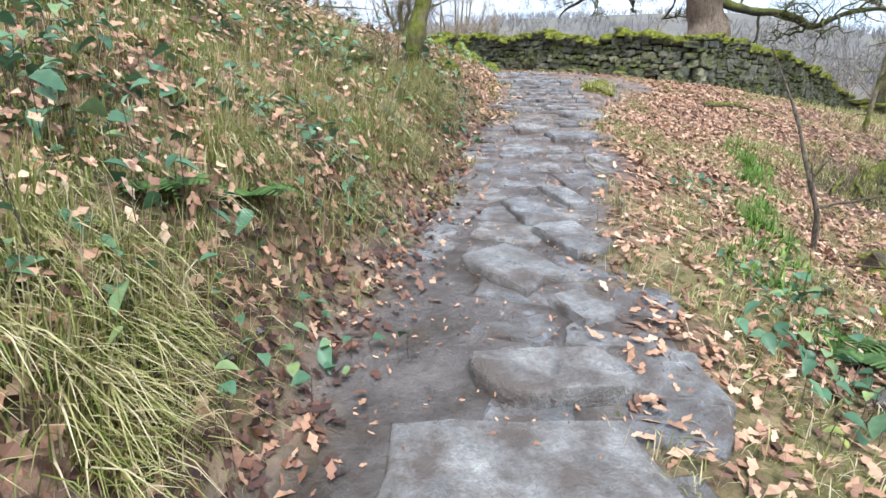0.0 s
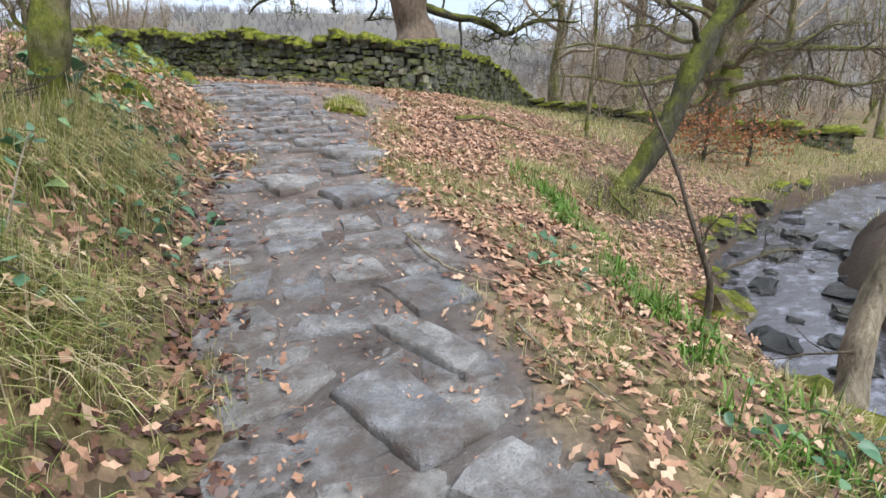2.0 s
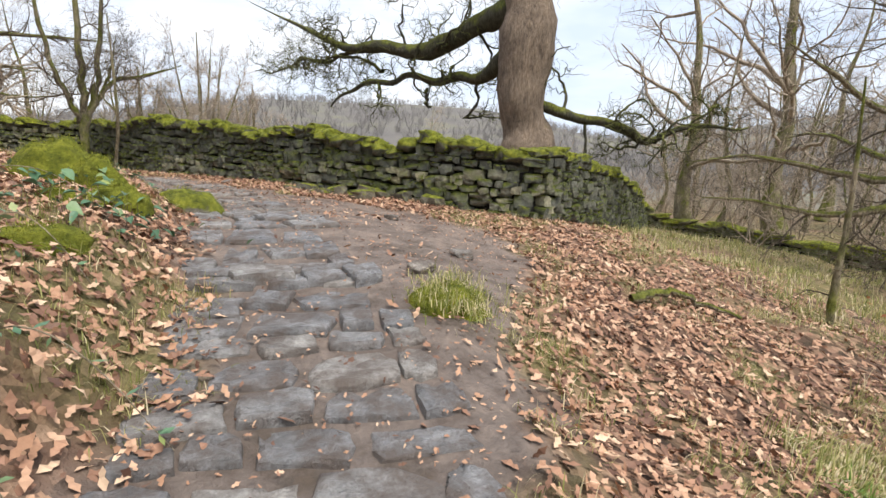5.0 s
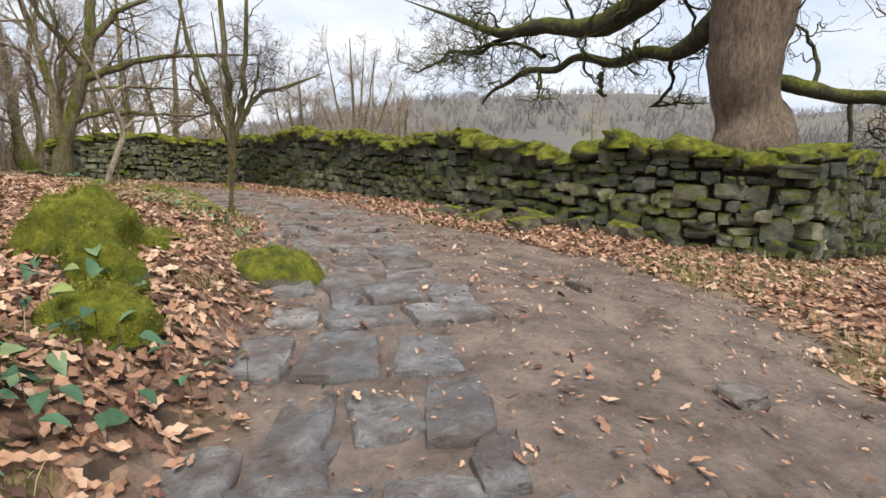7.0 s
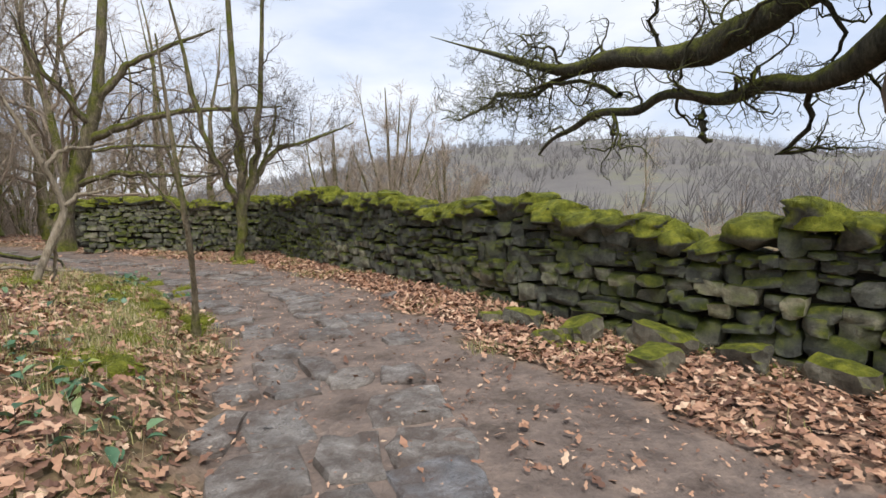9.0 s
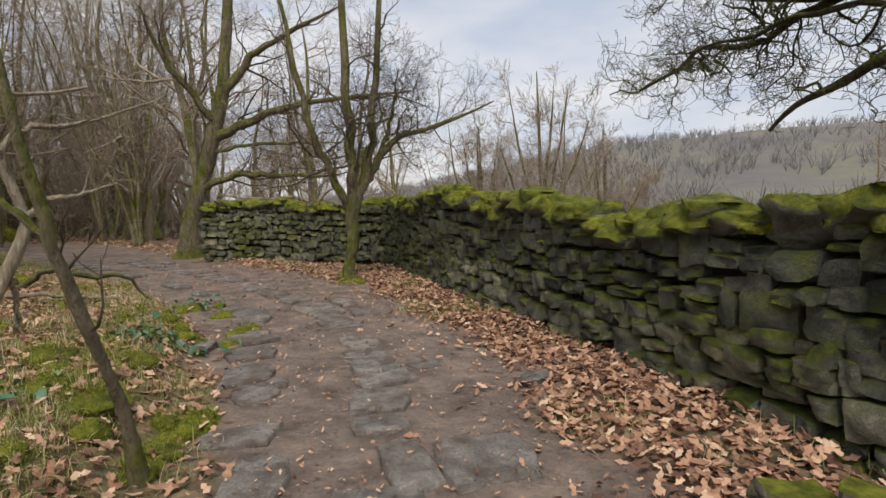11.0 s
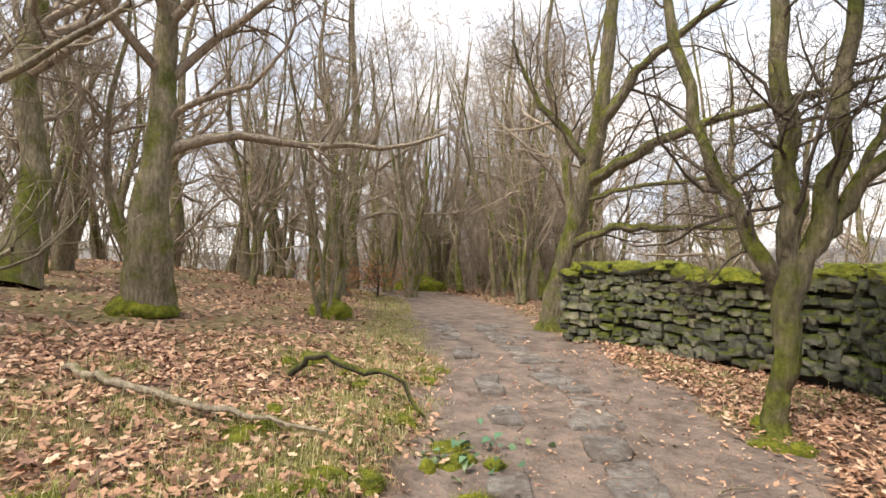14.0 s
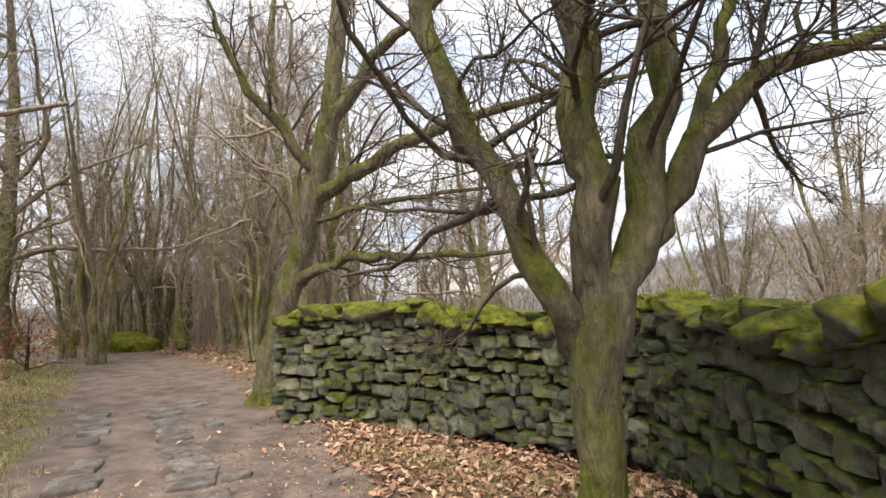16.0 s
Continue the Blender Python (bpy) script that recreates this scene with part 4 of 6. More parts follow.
# the slim tree on the bank at the start
tree("bank_tree", "slim ivy-clad tree on the grassy bank", [
    ("trunk", [(-0.42, 6.4, 1.15), (-0.36, 6.41, 1.56), (-0.27, 6.43, 1.95), (-0.11, 6.46, 2.55), (0.1, 6.5, 3.6), (0.0, 6.6, 6.5)], [0.12, 0.1, 0.1, 0.09, 0.075, 0.02]),
    ("sucker", [(-0.5, 6.2, 1.1), (-0.52, 6.1, 1.5), (-0.6, 6.0, 1.9)], [0.025, 0.018, 0.006]),
    ("sucker", [(-0.45, 6.1, 1.1), (-0.6, 5.95, 1.4), (-0.68, 5.8, 1.75)], [0.02, 0.015, 0.005])],
    [dict(count=8, length=0.8, k=6, lo=0.3, lift=0.05, wiggle=0.35, sides=3), dict(count=5, length=0.4, k=4, wiggle=0.4)], 23, M_BARK, M_TWIG)

# saplings beside the path
tree("dark_sapling", "thin dark leaning sapling at the path edge", [
    ("trunk", [(-0.3, 16.65, 1.7), (-0.28, 16.6, 2.0), (-0.19, 16.45, 2.33), (-0.13, 16.21, 2.73), (-0.13, 16.16, 2.99), (-0.11, 16.06, 3.3), (-0.15, 15.95, 4.3)], [0.04, 0.03, 0.026, 0.025, 0.022, 0.018, 0.006]),
    ("branch", [(-0.13, 16.18, 2.9), (-0.3, 16.1, 3.1), (-0.4, 15.95, 3.4)], [0.016, 0.012, 0.005])],
    [dict(count=4, length=0.5, k=5, lo=0.4, wiggle=0.3), dict(count=3, length=0.25, k=4)], 29, M_WOOD, M_TWIG)
tree("pale_sapling", "crooked pale sapling among the leaf litter", [
    ("trunk", [(-2.34, 17.27, 1.74), (-2.27, 17.32, 2.05), (-2.19, 17.39, 2.37), (-2.02, 17.57, 2.87), (-1.98, 17.61, 3.02), (-2.09, 17.49, 3.41), (-2.22, 17.36, 3.83), (-2.39, 17.19, 4.42)], [0.068, 0.055, 0.045, 0.04, 0.036, 0.031, 0.023, 0.008]),
    ("branch", [(-2.09, 17.49, 3.44), (-1.99, 17.59, 3.64), (-1.74, 17.85, 3.68), (-1.37, 18.23, 3.91)], [0.026, 0.022, 0.015, 0.007]),
    ("branch", [(-2.02, 17.57, 3.00), (-1.89, 17.71, 3.16), (-1.76, 17.83, 3.17), (-1.60, 17.98, 3.26)], [0.025, 0.02, 0.014, 0.006]),
    ("branch", [(-2.09, 17.52, 2.60), (-2.16, 17.59, 2.33), (-2.23, 17.59, 2.13)], [0.02, 0.016, 0.012])],
    [dict(count=4, length=0.8, k=6, lo=0.4, wiggle=0.3), dict(count=4, length=0.4, k=4)], 31, M_PALE, M_PALE)
tree("stream_sapling", "spindly bare sapling overhanging the stream", [
    ("trunk", [(3.35, 4.5, -0.2), (3.32, 4.45, 0.3), (3.2, 4.6, 0.75), (3.15, 4.75, 1.15), (2.95, 5.0, 1.75)], [0.028, 0.022, 0.018, 0.014, 0.006]),
    ("branch", [(3.3, 4.45, 0.4), (3.7, 4.3, 0.55), (4.1, 4.2, 0.5)], [0.012, 0.01, 0.004])],
    [dict(count=5, length=0.5, k=5, lo=0.3, wiggle=0.4), dict(count=4, length=0.25, k=4)], 37, M_TWIG, M_TWIG)
tree("stream_tree", "leaning smooth trunk beside the stream", [
    ("trunk", [(3.55, 3.6, -0.6), (3.75, 3.75, 0.05), (3.95, 3.7, 0.75), (4.2, 3.7, 1.5), (4.5, 3.8, 2.8)], [0.11, 0.085, 0.075, 0.07, 0.03])],
    [dict(count=5, length=0.9, k=6, lo=0.2, wiggle=0.4), dict(count=4, length=0.4, k=4)], 41, M_PALE, M_TWIG)
tree("meadow_sapling", "thin straight sapling on the leafy slope", [
    ("trunk", [(8.0, 10.3, 0.3), (8.02, 10.3, 1.0), (8.1, 10.3, 2.0), (8.1, 10.35, 3.4)], [0.05, 0.04, 0.03, 0.01])],
    [dict(count=8, length=0.7, k=5, lo=0.25, wiggle=0.35), dict(count=5, length=0.35, k=4)], 43, M_WOOD, M_TWIG)


# the broad tree beyond the stream, whose low boughs sweep out level
MT = (15.6, 12.4)
mz = at(*MT)
boughs = []
for i, (turn, up, reach, rise) in enumerate([(150, 1.6, 5.2, 0.1), (195, 1.2, 4.6, -0.1), (120, 2.3, 5.6, 0.5), (225, 2.1, 5.4, 0.3), (260, 1.5, 5.0, 0.2), (300, 2.2, 5.5, 0.5), (170, 3.0, 5.0, 1.6), (340, 2.4, 5.0, 0.9), (80, 2.6, 4.8, 1.0), (240, 3.3, 4.6, 2.2)]):
    c, d = math.cos(radians(turn)), math.sin(radians(turn))
    boughs.append(("bough", [(MT[0] + c * reach * t, MT[1] + d * reach * t, mz + up + rise * t + 0.25 * math.sin(t * 9 + i)) for t in (0.03, 0.25, 0.5, 0.75, 1.0)], [0.11, 0.085, 0.065, 0.04, 0.012]))
tree("broad_tree", "broad bare tree with mossy low boughs beyond the stream", [
    ("trunk", [(MT[0], MT[1], mz - 0.3), (MT[0], MT[1], mz + 0.8), (MT[0] + 0.05, MT[1], mz + 2.0), (MT[0] + 0.1, MT[1], mz + 3.4)], [0.55, 0.47, 0.45, 0.34]),
    ("stem", [(MT[0] - 0.12, MT[1] + 0.1, mz + 3.0), (MT[0] - 0.5, MT[1] + 0.4, mz + 4.6), (MT[0] - 1.0, MT[1] + 0.9, mz + 7.0), (MT[0] - 1.3, MT[1] + 1.2, mz + 10)], [0.26, 0.22, 0.14, 0.04]),
    ("stem", [(MT[0] + 0.2, MT[1] - 0.1, mz + 3.0), (MT[0] + 0.6, MT[1] - 0.4, mz + 4.6), (MT[0] + 0.9, MT[1] - 1.0, mz + 7.0), (MT[0] + 1.4, MT[1] - 1.4, mz + 10)], [0.28, 0.24, 0.16, 0.04])] + boughs,
    [dict(count=10, length=2.4, k=9, lo=0.2, spread=(30, 70), lift=0.0, wiggle=0.3, sides=4, taper=0.5, girth=0.014),
     dict(count=6, length=1.1, k=6, lo=0.15, spread=(30, 75), lift=0.0, wiggle=0.35, taper=0.6, thin=0.004),
     dict(count=5, length=0.5, k=4, lo=0.15, spread=(30, 75), wiggle=0.35, thin=0.004)], 53, M_WOOD, M_TWIG)


# ---- the woods: a few grown shapes, copied ----
def wood_shape(i, height, r, multi, rng):
    stems = []
    for sidx in range(multi):
        a = rng.uniform(0, 6.28) + sidx * 6.28 / multi
        lean = rng.uniform(0.03, 0.14) if multi == 1 else rng.uniform(0.14, 0.34)
        top = np.array([math.cos(a), math.sin(a)]) * lean * height
        foot = np.array([math.cos(a), math.sin(a)]) * 0.14 * (multi > 1)
        knots = [(foot[0], foot[1], -0.35)]
        for t in (0.12, 0.25, 0.4, 0.55, 0.75, 1.0):
            knots.append((foot[0] + top[0] * t ** 1.2 + rng.normal() * 0.022 * height, foot[1] + top[1] * t ** 1.2 + rng.normal() * 0.022 * height, height * t))
        stems.append(("trunk" if sidx == 0 else "stem", knots, [r * 1.15, r, r * 0.85, r * 0.7, r * 0.5, r * 0.3, r * 0.08]))
    many = multi == 1
    return tree("woodland_tree", "bare woodland tree with a lichen-green trunk", stems,
                [dict(count=13 if many else 5, length=height * 0.42, k=9, lo=0.16, spread=(22, 65), lift=0.07, wiggle=0.27, sides=4, taper=0.6, girth=0.02),
                 dict(count=6 if many else 5, length=height * 0.2, k=6, lo=0.15, spread=(25, 70), lift=0.05, wiggle=0.33, taper=0.6, girth=0.016, thin=0.0045),
                 dict(count=6, length=height * 0.1, k=4, lo=0.1, spread=(25, 75), wiggle=0.35, lift=0.04, taper=0.7, thin=0.0042)], 100 + i, M_WOOD, M_THICKET, "woodland trees")


wr = np.random.default_rng(77)
SHAPES = [wood_shape(0, 11, 0.13, 1, wr), wood_shape(1, 9, 0.1, 1, wr), wood_shape(2, 13, 0.24, 1, wr), wood_shape(3, 8, 0.06, 5, wr), wood_shape(4, 7, 0.055, 4, wr), wood_shape(5, 10, 0.085, 1, wr)]


def plant_tree(kind, x, y, size=1.0, turn=0.0):
    src = SHAPES[kind]
    src_scale = src.scale.copy()
    src.scale = (size, size, size)
    ob = copy_thing(src, pose(x, y, at(x, y), 0, 0, turn))
    src.scale = src_scale
    return ob


# the nearer ones, where they stand
for kind, x, y, size, turn in [(2, -8.6, 18.8, 0.95, 10), (3, -10.3, 22.4, 0.7, 40), (4, -9.8, 22.0, 0.8, 200), (0, -8.6, 27.6, 0.95, 0), (5, -9.3, 28.6, 1.1, 90), (1, -12.5, 30, 1.1, 30), (3, -12.2, 29.4, 1.0, 100), (1, -10.9, 30.5, 1.1, 60),
                               (1, -8.0, 16.0, 1.0, 20), (2, -11.5, 17.0, 1.0, 120), (5, -6.6, 30.5, 0.9, 200),
                               (0, -15, 31.8, 1.1, 15), (3, -17, 33, 1.3, 80), (5, -19, 33.5, 1.2, 140), (1, -13.2, 31.2, 1.2, 220), (3, -21, 31.8, 1.4, 300), (2, -23, 34, 1.0, 30), (0, -25, 33.5, 1.2, 100), (4, -18, 35, 1.5, 170), (3, -22, 37, 1.4, 250), (4, -15.5, 27.2, 1.3, 10), (3, -18.5, 28, 1.2, 60), (5, -27, 31, 1.3, 190), (3, -30, 33.8, 1.6, 20), (4, -28, 36, 1.6, 130)]:
    plant_tree(kind, x, y, size, turn)
spots = []
for _ in range(4000):
    if len(spots) >= 132:
        break
    if len(spots) < 88:
        x, y = wr.uniform(-34, -9), wr.uniform(14, 50)
        dd = float(near_line(np.array([x]), np.array([y]), TRACK)[0][0])
        if abs(dd) < 2.2 or (dd > 0 and y < 40 and x > -14) or (x > -13.5 and 16 < y < 27):
            continue
    elif len(spots) < 118:
        x, y = wr.uniform(11, 40), wr.uniform(9, 40)
        if abs(float(near_line(np.array([x]), np.array([y]), STREAM)[0][0])) < 2 or math.hypot(x - 8, y - 17) < 5 or math.hypot(x - 15.6, y - 12.4) < 4 or (x < 14 and y < 15) or y > x * 1.1 + 3:
            continue
    else:
        x, y = wr.uniform(-12, -1.5), wr.uniform(6, 16)
        if x > -4.5 + (y - 8) * 0.15:
            continue
    if any(math.hypot(x - a, y - b) < 1.5 for a, b in spots):
        continue
    spots.append((x, y))
    plant_tree(int(wr.integers(0, 6)), x, y, float(wr.uniform(0.7, 1.25)), float(wr.uniform(0, 360)))
# a thicket and trees behind the wall
for x, y, kind, size in [(1.2, 46, 0, 0.85), (-3.5, 40, 1, 0.8), (-5, 44, 4, 0.9), (4.5, 47, 4, 0.7), (-8, 42, 3, 0.8), (16, 45, 1, 0.8)]:
    plant_tree(kind, x, y, size, x * 50)


def dome_tree(x, y, size, seed):
    """A round-headed bare tree that branches from low down."""
    rng, z = np.random.default_rng(seed), at(x, y)
    stems = [("trunk", [(x, y, z - 0.3), (x, y, z + 1.2), (x + 0.1, y, z + 2.6), (x, y + 0.1, z + size)], [0.2, 0.15, 0.11, 0.02])]
    for i in range(9):
        a, up = i * 2.4, rng.uniform(0.55, 1.0)
        c, d, out = math.cos(a), math.sin(a), size * 0.5 * (1.25 - up)
        stems.append(("limb", [(x, y, z + 0.8 + 0.1 * i), (x + c * out * 0.35, y + d * out * 0.35, z + 0.4 * size * up), (x + c * out * 0.75, y + d * out * 0.75, z + 0.72 * size * up), (x + c * out, y + d * out, z + size * up)], [0.09, 0.07, 0.045, 0.01]))
    tree("round_headed_tree", "round-headed bare tree in the field behind the wall", stems,
         [dict(count=8, length=size * 0.3, k=7, lo=0.25, spread=(20, 55), lift=0.06, wiggle=0.2, taper=0.5),
          dict(count=6, length=size * 0.16, k=5, lo=0.15, spread=(20, 60), lift=0.05, wiggle=0.25, taper=0.6, thin=0.006),
          dict(count=5, length=size * 0.08, k=3, lo=0.1, spread=(20, 60), wiggle=0.25, thin=0.006)], seed, M_WOOD, M_THICKET)


dome_tree(0.5, 37.5, 8.0, 301)
dome_tree(-2.6, 41, 6.5, 302)
dome_tree(3.4, 42, 6.5, 303)
for src in SHAPES[:1]:
    src.location = (-14, 24, at(-14, 24))
for src, (x, y) in zip(SHAPES[1:], [(-16, 22), (-18, 26), (-15.5, 33), (-20, 30), (-13, 19)]):
    src.location = (x, y, at(x, y))


# far woods on the valley sides, too many to count
def far_woods():
    rng = np.random.default_rng(9)
    n = 6500
    az = np.radians(rng.uniform(-75, 110, n))
    r = rng.uniform(62, 380, n)
    x, y = 2 + np.sin(az) * r, 12 + np.cos(az) * r
    patch = fbm(x / 40, y / 40, 41, 3) > -0.06
    x, y = x[patch], y[patch]
    z = land(x, y, False)
    h = rng.uniform(2.0, 4.6, len(x))
    pts = []
    rad = []
    for _ in range(6):
        top = rng.normal(size=(len(x), 3)) * np.array([0.36, 0.36, 0.12]) * h[:, None]
        a = np.stack([x, y, z], 1)
        c = a + np.stack([np.zeros(len(x)), np.zeros(len(x)), h], 1) + top
        mid = (a + c) / 2 + rng.normal(size=a.shape) * 0.25
        pts.append(np.stack([a, mid, c], 1))
        rad.append(np.stack([h * 0.02, h * 0.022, h * 0.008], 1))
    v, f = tubes(np.concatenate(pts), np.concatenate(rad), 3)
    tagged(new("far_woods", mesh_from("far_woods", v, [f], M_HAZYWOOD)), "bare winter woods across the valley sides", "woods", kind="stuff")


far_woods()


def thicket(name, label, n, x0, x1, y0, y1, tall, seed, stems=7, thin=0.007):
    """Dense thin growth at the back of the woods: many bent stems to a stool, with side shoots."""
    rng = np.random.default_rng(seed)
    x, y = scatter(rng, n, x0, x1, y0, y1)
    d = near_line(x, y, TRACK)[0]
    keep = np.abs(d) > 2.5
    x, y = x[keep], y[keep]
    z = land(x, y, False)
    h = tall * rng.uniform(0.5, 1.2, len(x))
    pts, rad = [], []
    for _ in range(stems):
        a = np.stack([x, y, z - 0.1], 1) + rng.normal(size=(len(x), 3)) * np.array([0.2, 0.2, 0])
        c = a + np.stack([0 * h, 0 * h, h], 1) * rng.uniform(0.6, 1.1, (len(x), 1)) + rng.normal(size=a.shape) * np.array([0.34, 0.34, 0]) * h[:, None]
        m1 = a * 0.67 + c * 0.33 + rng.normal(size=a.shape) * 0.07 * h[:, None]
        m2 = a * 0.33 + c * 0.67 + rng.normal(size=a.shape) * 0.08 * h[:, None]
        pts.append(np.stack([a, m1, m2, c], 1))
        rad.append(np.stack([h * thin, h * thin * 0.8, h * thin * 0.5, h * thin * 0.15], 1))
    p, r = np.concatenate(pts), np.concatenate(rad)
    q2, r2 = sprout(rng, p, r, 9, tall * 0.3, 5, 0.12, (25, 80), 0.04, 0.4, 0.8, 0.012, 0.005)
    v, f = tubes(p, r, 3)
    v2, f2 = tubes(q2, r2, 3)
    tagged(new(name, mesh_from(name, np.concatenate([v, v2]), [np.concatenate([f, f2 + len(v)])], M_THICKET)), label, "thicket", kind="stuff")

thicket("woodland_thicket", "dense brown thicket at the back of the wood", 270, -46, -15, 14, 56, 7, 61, 4, 0.0055)
thicket("background_thicket", "dense brown thicket where the path bends away", 120, -44, -24, 36.5, 50, 9, 71, 4, 0.0055)
thicket("valley_thicket", "bare brown thicket on the valley side", 115, 15, 50, 12, 48, 3.8, 62)
thicket("wall_scrub", "bare scrub growing behind the stone wall", 45, -4, 5, 31, 39, 2.8, 63, 9, 0.004)
thicket("wall_bush", "dense rounded bare bush behind the wall", 20, -0.6, 2.2, 33.5, 36, 3.6, 64, 12, 0.0035)


# ---- stuff on the ground ----

def slope_normal(x, y):
    e = 0.08
    zx = (land(x + e, y) - land(x - e, y)) / (2 * e)
    zy = (land(x, y + e) - land(x, y - e)) / (2 * e)
    nrm = np.stack([-zx, -zy, np.ones_like(zx)], 1)
    return nrm / np.linalg.norm(nrm, axis=1, keepdims=True)


LEAF_OUT = np.array([(0, 0), (0.22, 0.17), (0.38, 0.11), (0.6, 0.25), (0.78, 0.11), (1, 0)])


def leaf_litter(name, label, x, y, mat, size, rng, curl=0.6, lift=0.0):
    """Lobed fallen leaves, each folded along its rib and lying at its own tilt."""
    n = len(x)
    nrm = slope_normal(x, y)
    nrm = nrm + rng.normal(size=nrm.shape) * 0.38
    nrm /= np.linalg.norm(nrm, axis=1, keepdims=True)
    z = land(x, y) + rng.uniform(0.004, 0.05, n) + lift
    a = rng.normal(size=(n, 3))
    a -= (a * nrm).sum(1, keepdims=True) * nrm
    a /= np.linalg.norm(a, axis=1, keepdims=True)
    b = np.cross(nrm, a)
    s = size * rng.uniform(0.6, 1.3, n)
    out = LEAF_OUT
    m = len(out)
    prof = np.concatenate([out, out[1:-1] * (1, -1)])
    fold = curl * rng.uniform(-0.4, 1.0, n)
    bend = rng.uniform(-0.3, 0.5, n)
    u, v = prof[:, 0] - 0.5, prof[:, 1]
    h = np.abs(v)[None, :] * fold[:, None] + (u ** 2)[None, :] * bend[:, None]
    P = np.stack([x, y, z], 1)[:, None, :] + s[:, None, None] * (u[None, :, None] * a[:, None, :] + v[None, :, None] * b[:, None, :] + h[:, :, None] * nrm[:, None, :])
    k = len(prof)
    tri = []
    tri.append((0, 1, m))
    for i in range(1, m - 2):
        tri += [(i, i + 1, m + i), (i, m + i, m + i - 1)]
    tri.append((m - 2, m - 1, m + m - 3))
    tri = np.array(tri)
    F = (np.arange(n)[:, None, None] * k + tri[None]).reshape(-1, 3)
    return tagged(new(name, mesh_from(name, P.reshape(-1, 3), [F], mat, False)), label, "leaves", kind="stuff")


def blades(name, label, x, y, mat, length, width, rng, droop=0.9, cat="grass", spread=1.0, lift=0.0, down=0.0):
    """Grass: bent tapering blades."""
    n = len(x)
    z = land(x, y) - 0.01 + lift
    a = rng.uniform(0, 6.283, n)
    if down:
        nrm = slope_normal(x, y)
        a = np.where(rng.random(n) < down, np.arctan2(nrm[:, 1], nrm[:, 0]) + rng.normal(size=n) * 0.55, a)
    lean = rng.uniform(0.15, 1.0, n) * spread
    ln = length * rng.uniform(0.5, 1.3, n)
    k = 4
    t = np.linspace(0, 1, k)
    out = lean[:, None] * (t ** 1.4)[None] * ln[:, None] * 0.8
    up = ln[:, None] * (t[None] - droop * lean[:, None] * (t ** 2)[None] * 0.8)
    cx, cy = np.cos(a)[:, None], np.sin(a)[:, None]
    base = np.stack([x[:, None] + cx * out, y[:, None] + cy * out, z[:, None] + up], -1)
    w = (width * rng.uniform(0.6, 1.3, n))[:, None] * np.array([1, 0.95, 0.65, 0.08])[None]
    side = np.stack([-np.sin(a), np.cos(a), np.zeros(n)], 1)
    V = np.stack([base - side[:, None] * w[..., None], base + side[:, None] * w[..., None]], 2).reshape(-1, 3)
    i = np.arange(n)[:, None] * 2 * k + np.arange(k - 1)[None] * 2
    F = np.stack([i, i + 1, i + 3, i + 2], -1).reshape(-1, 4)
    return tagged(new(name, mesh_from(name, V, [F], mat)), label, cat, kind="stuff")


def clumps(rng, cx, cy, per, spread):
    n = len(cx)
    return (np.repeat(cx, per) + rng.normal(size=n * per) * spread, np.repeat(cy, per) + rng.normal(size=n * per) * spread)


lr = np.random.default_rng(4)
# leaf litter, thick off the path, thin on it
x, y = scatter(lr, 230000, -7, 9, 0.3, 27.5)
mud, grass, earth, d, yy, w = region(x, y)
ds = np.abs(near_line(x, y, STREAM)[0])
drift = np.exp(-((np.abs(d) - w - 0.05) / 0.3) ** 2)
dens = (1 - grass * np.where(yy > 7, 0.4, 0.68)) * (1 - 0.988 * mud) * (1 - 0.96 * earth) * 0.9 + 0.05 * drift + 0.9 * np.exp(-((d + w + 0.02) / 0.27) ** 2) * (yy < 10)
dens = np.where((d > 0) & (yy > 13), dens * 1.35, dens) * np.where((d < -w - 0.3) & (yy < 7), 0.7, 1)
dens = np.where(x > 6.5, dens * 0.4, dens) * (ds > 1.0)
keep = lr.random(len(x)) < np.clip(dens, 0, 1)
x, y, d, yy, w = x[keep], y[keep], d[keep], yy[keep], w[keep]
wet = (np.abs(d + w - 0.1) < 0.32) & (yy < 7.5) & (lr.random(len(x)) < 0.75)
leaf_litter("leaf_litter", "fallen brown oak leaves covering the ground", x[~wet], y[~wet], M_LITTER, 0.08, lr, 0.6, np.where((d < -w) & (yy < 9), np.maximum(lr.uniform(-0.05, 0.16, len(x)), 0), 0)[~wet])
leaf_litter("wet_leaf_litter", "dark wet leaves along the path edge", x[wet], y[wet], M_WETLEAF, 0.08, lr)
x, y = scatter(lr, 26000, -6.5, 3.6, 9, 22.5)
mud, grass, earth, d, yy, w = region(x, y)
keep = (lr.random(len(x)) < (1 - 0.5 * grass) * (1 - mud) * np.where((d < 0) & (yy > 18), 0.4, 1)) & (np.abs(d) > w + 0.15)
leaf_litter("leaf_drift", "deep drift of russet oak leaves beside the path", x[keep], y[keep], M_LITTER, 0.085, lr, 0.7, 0.02)
x, y = scatter(lr, 110000, -6, 6, 0.8, 26)
mud, grass, earth, d, yy, w = region(x, y)
keep = (lr.random(len(x)) < mud * 0.45 * (0.3 + lattice(x * 1.5, y * 1.5, 77)))
leaf_litter("leaf_crumbs", "small trodden leaf fragments on the path", x[keep], y[keep], M_LITTER, 0.032, lr)
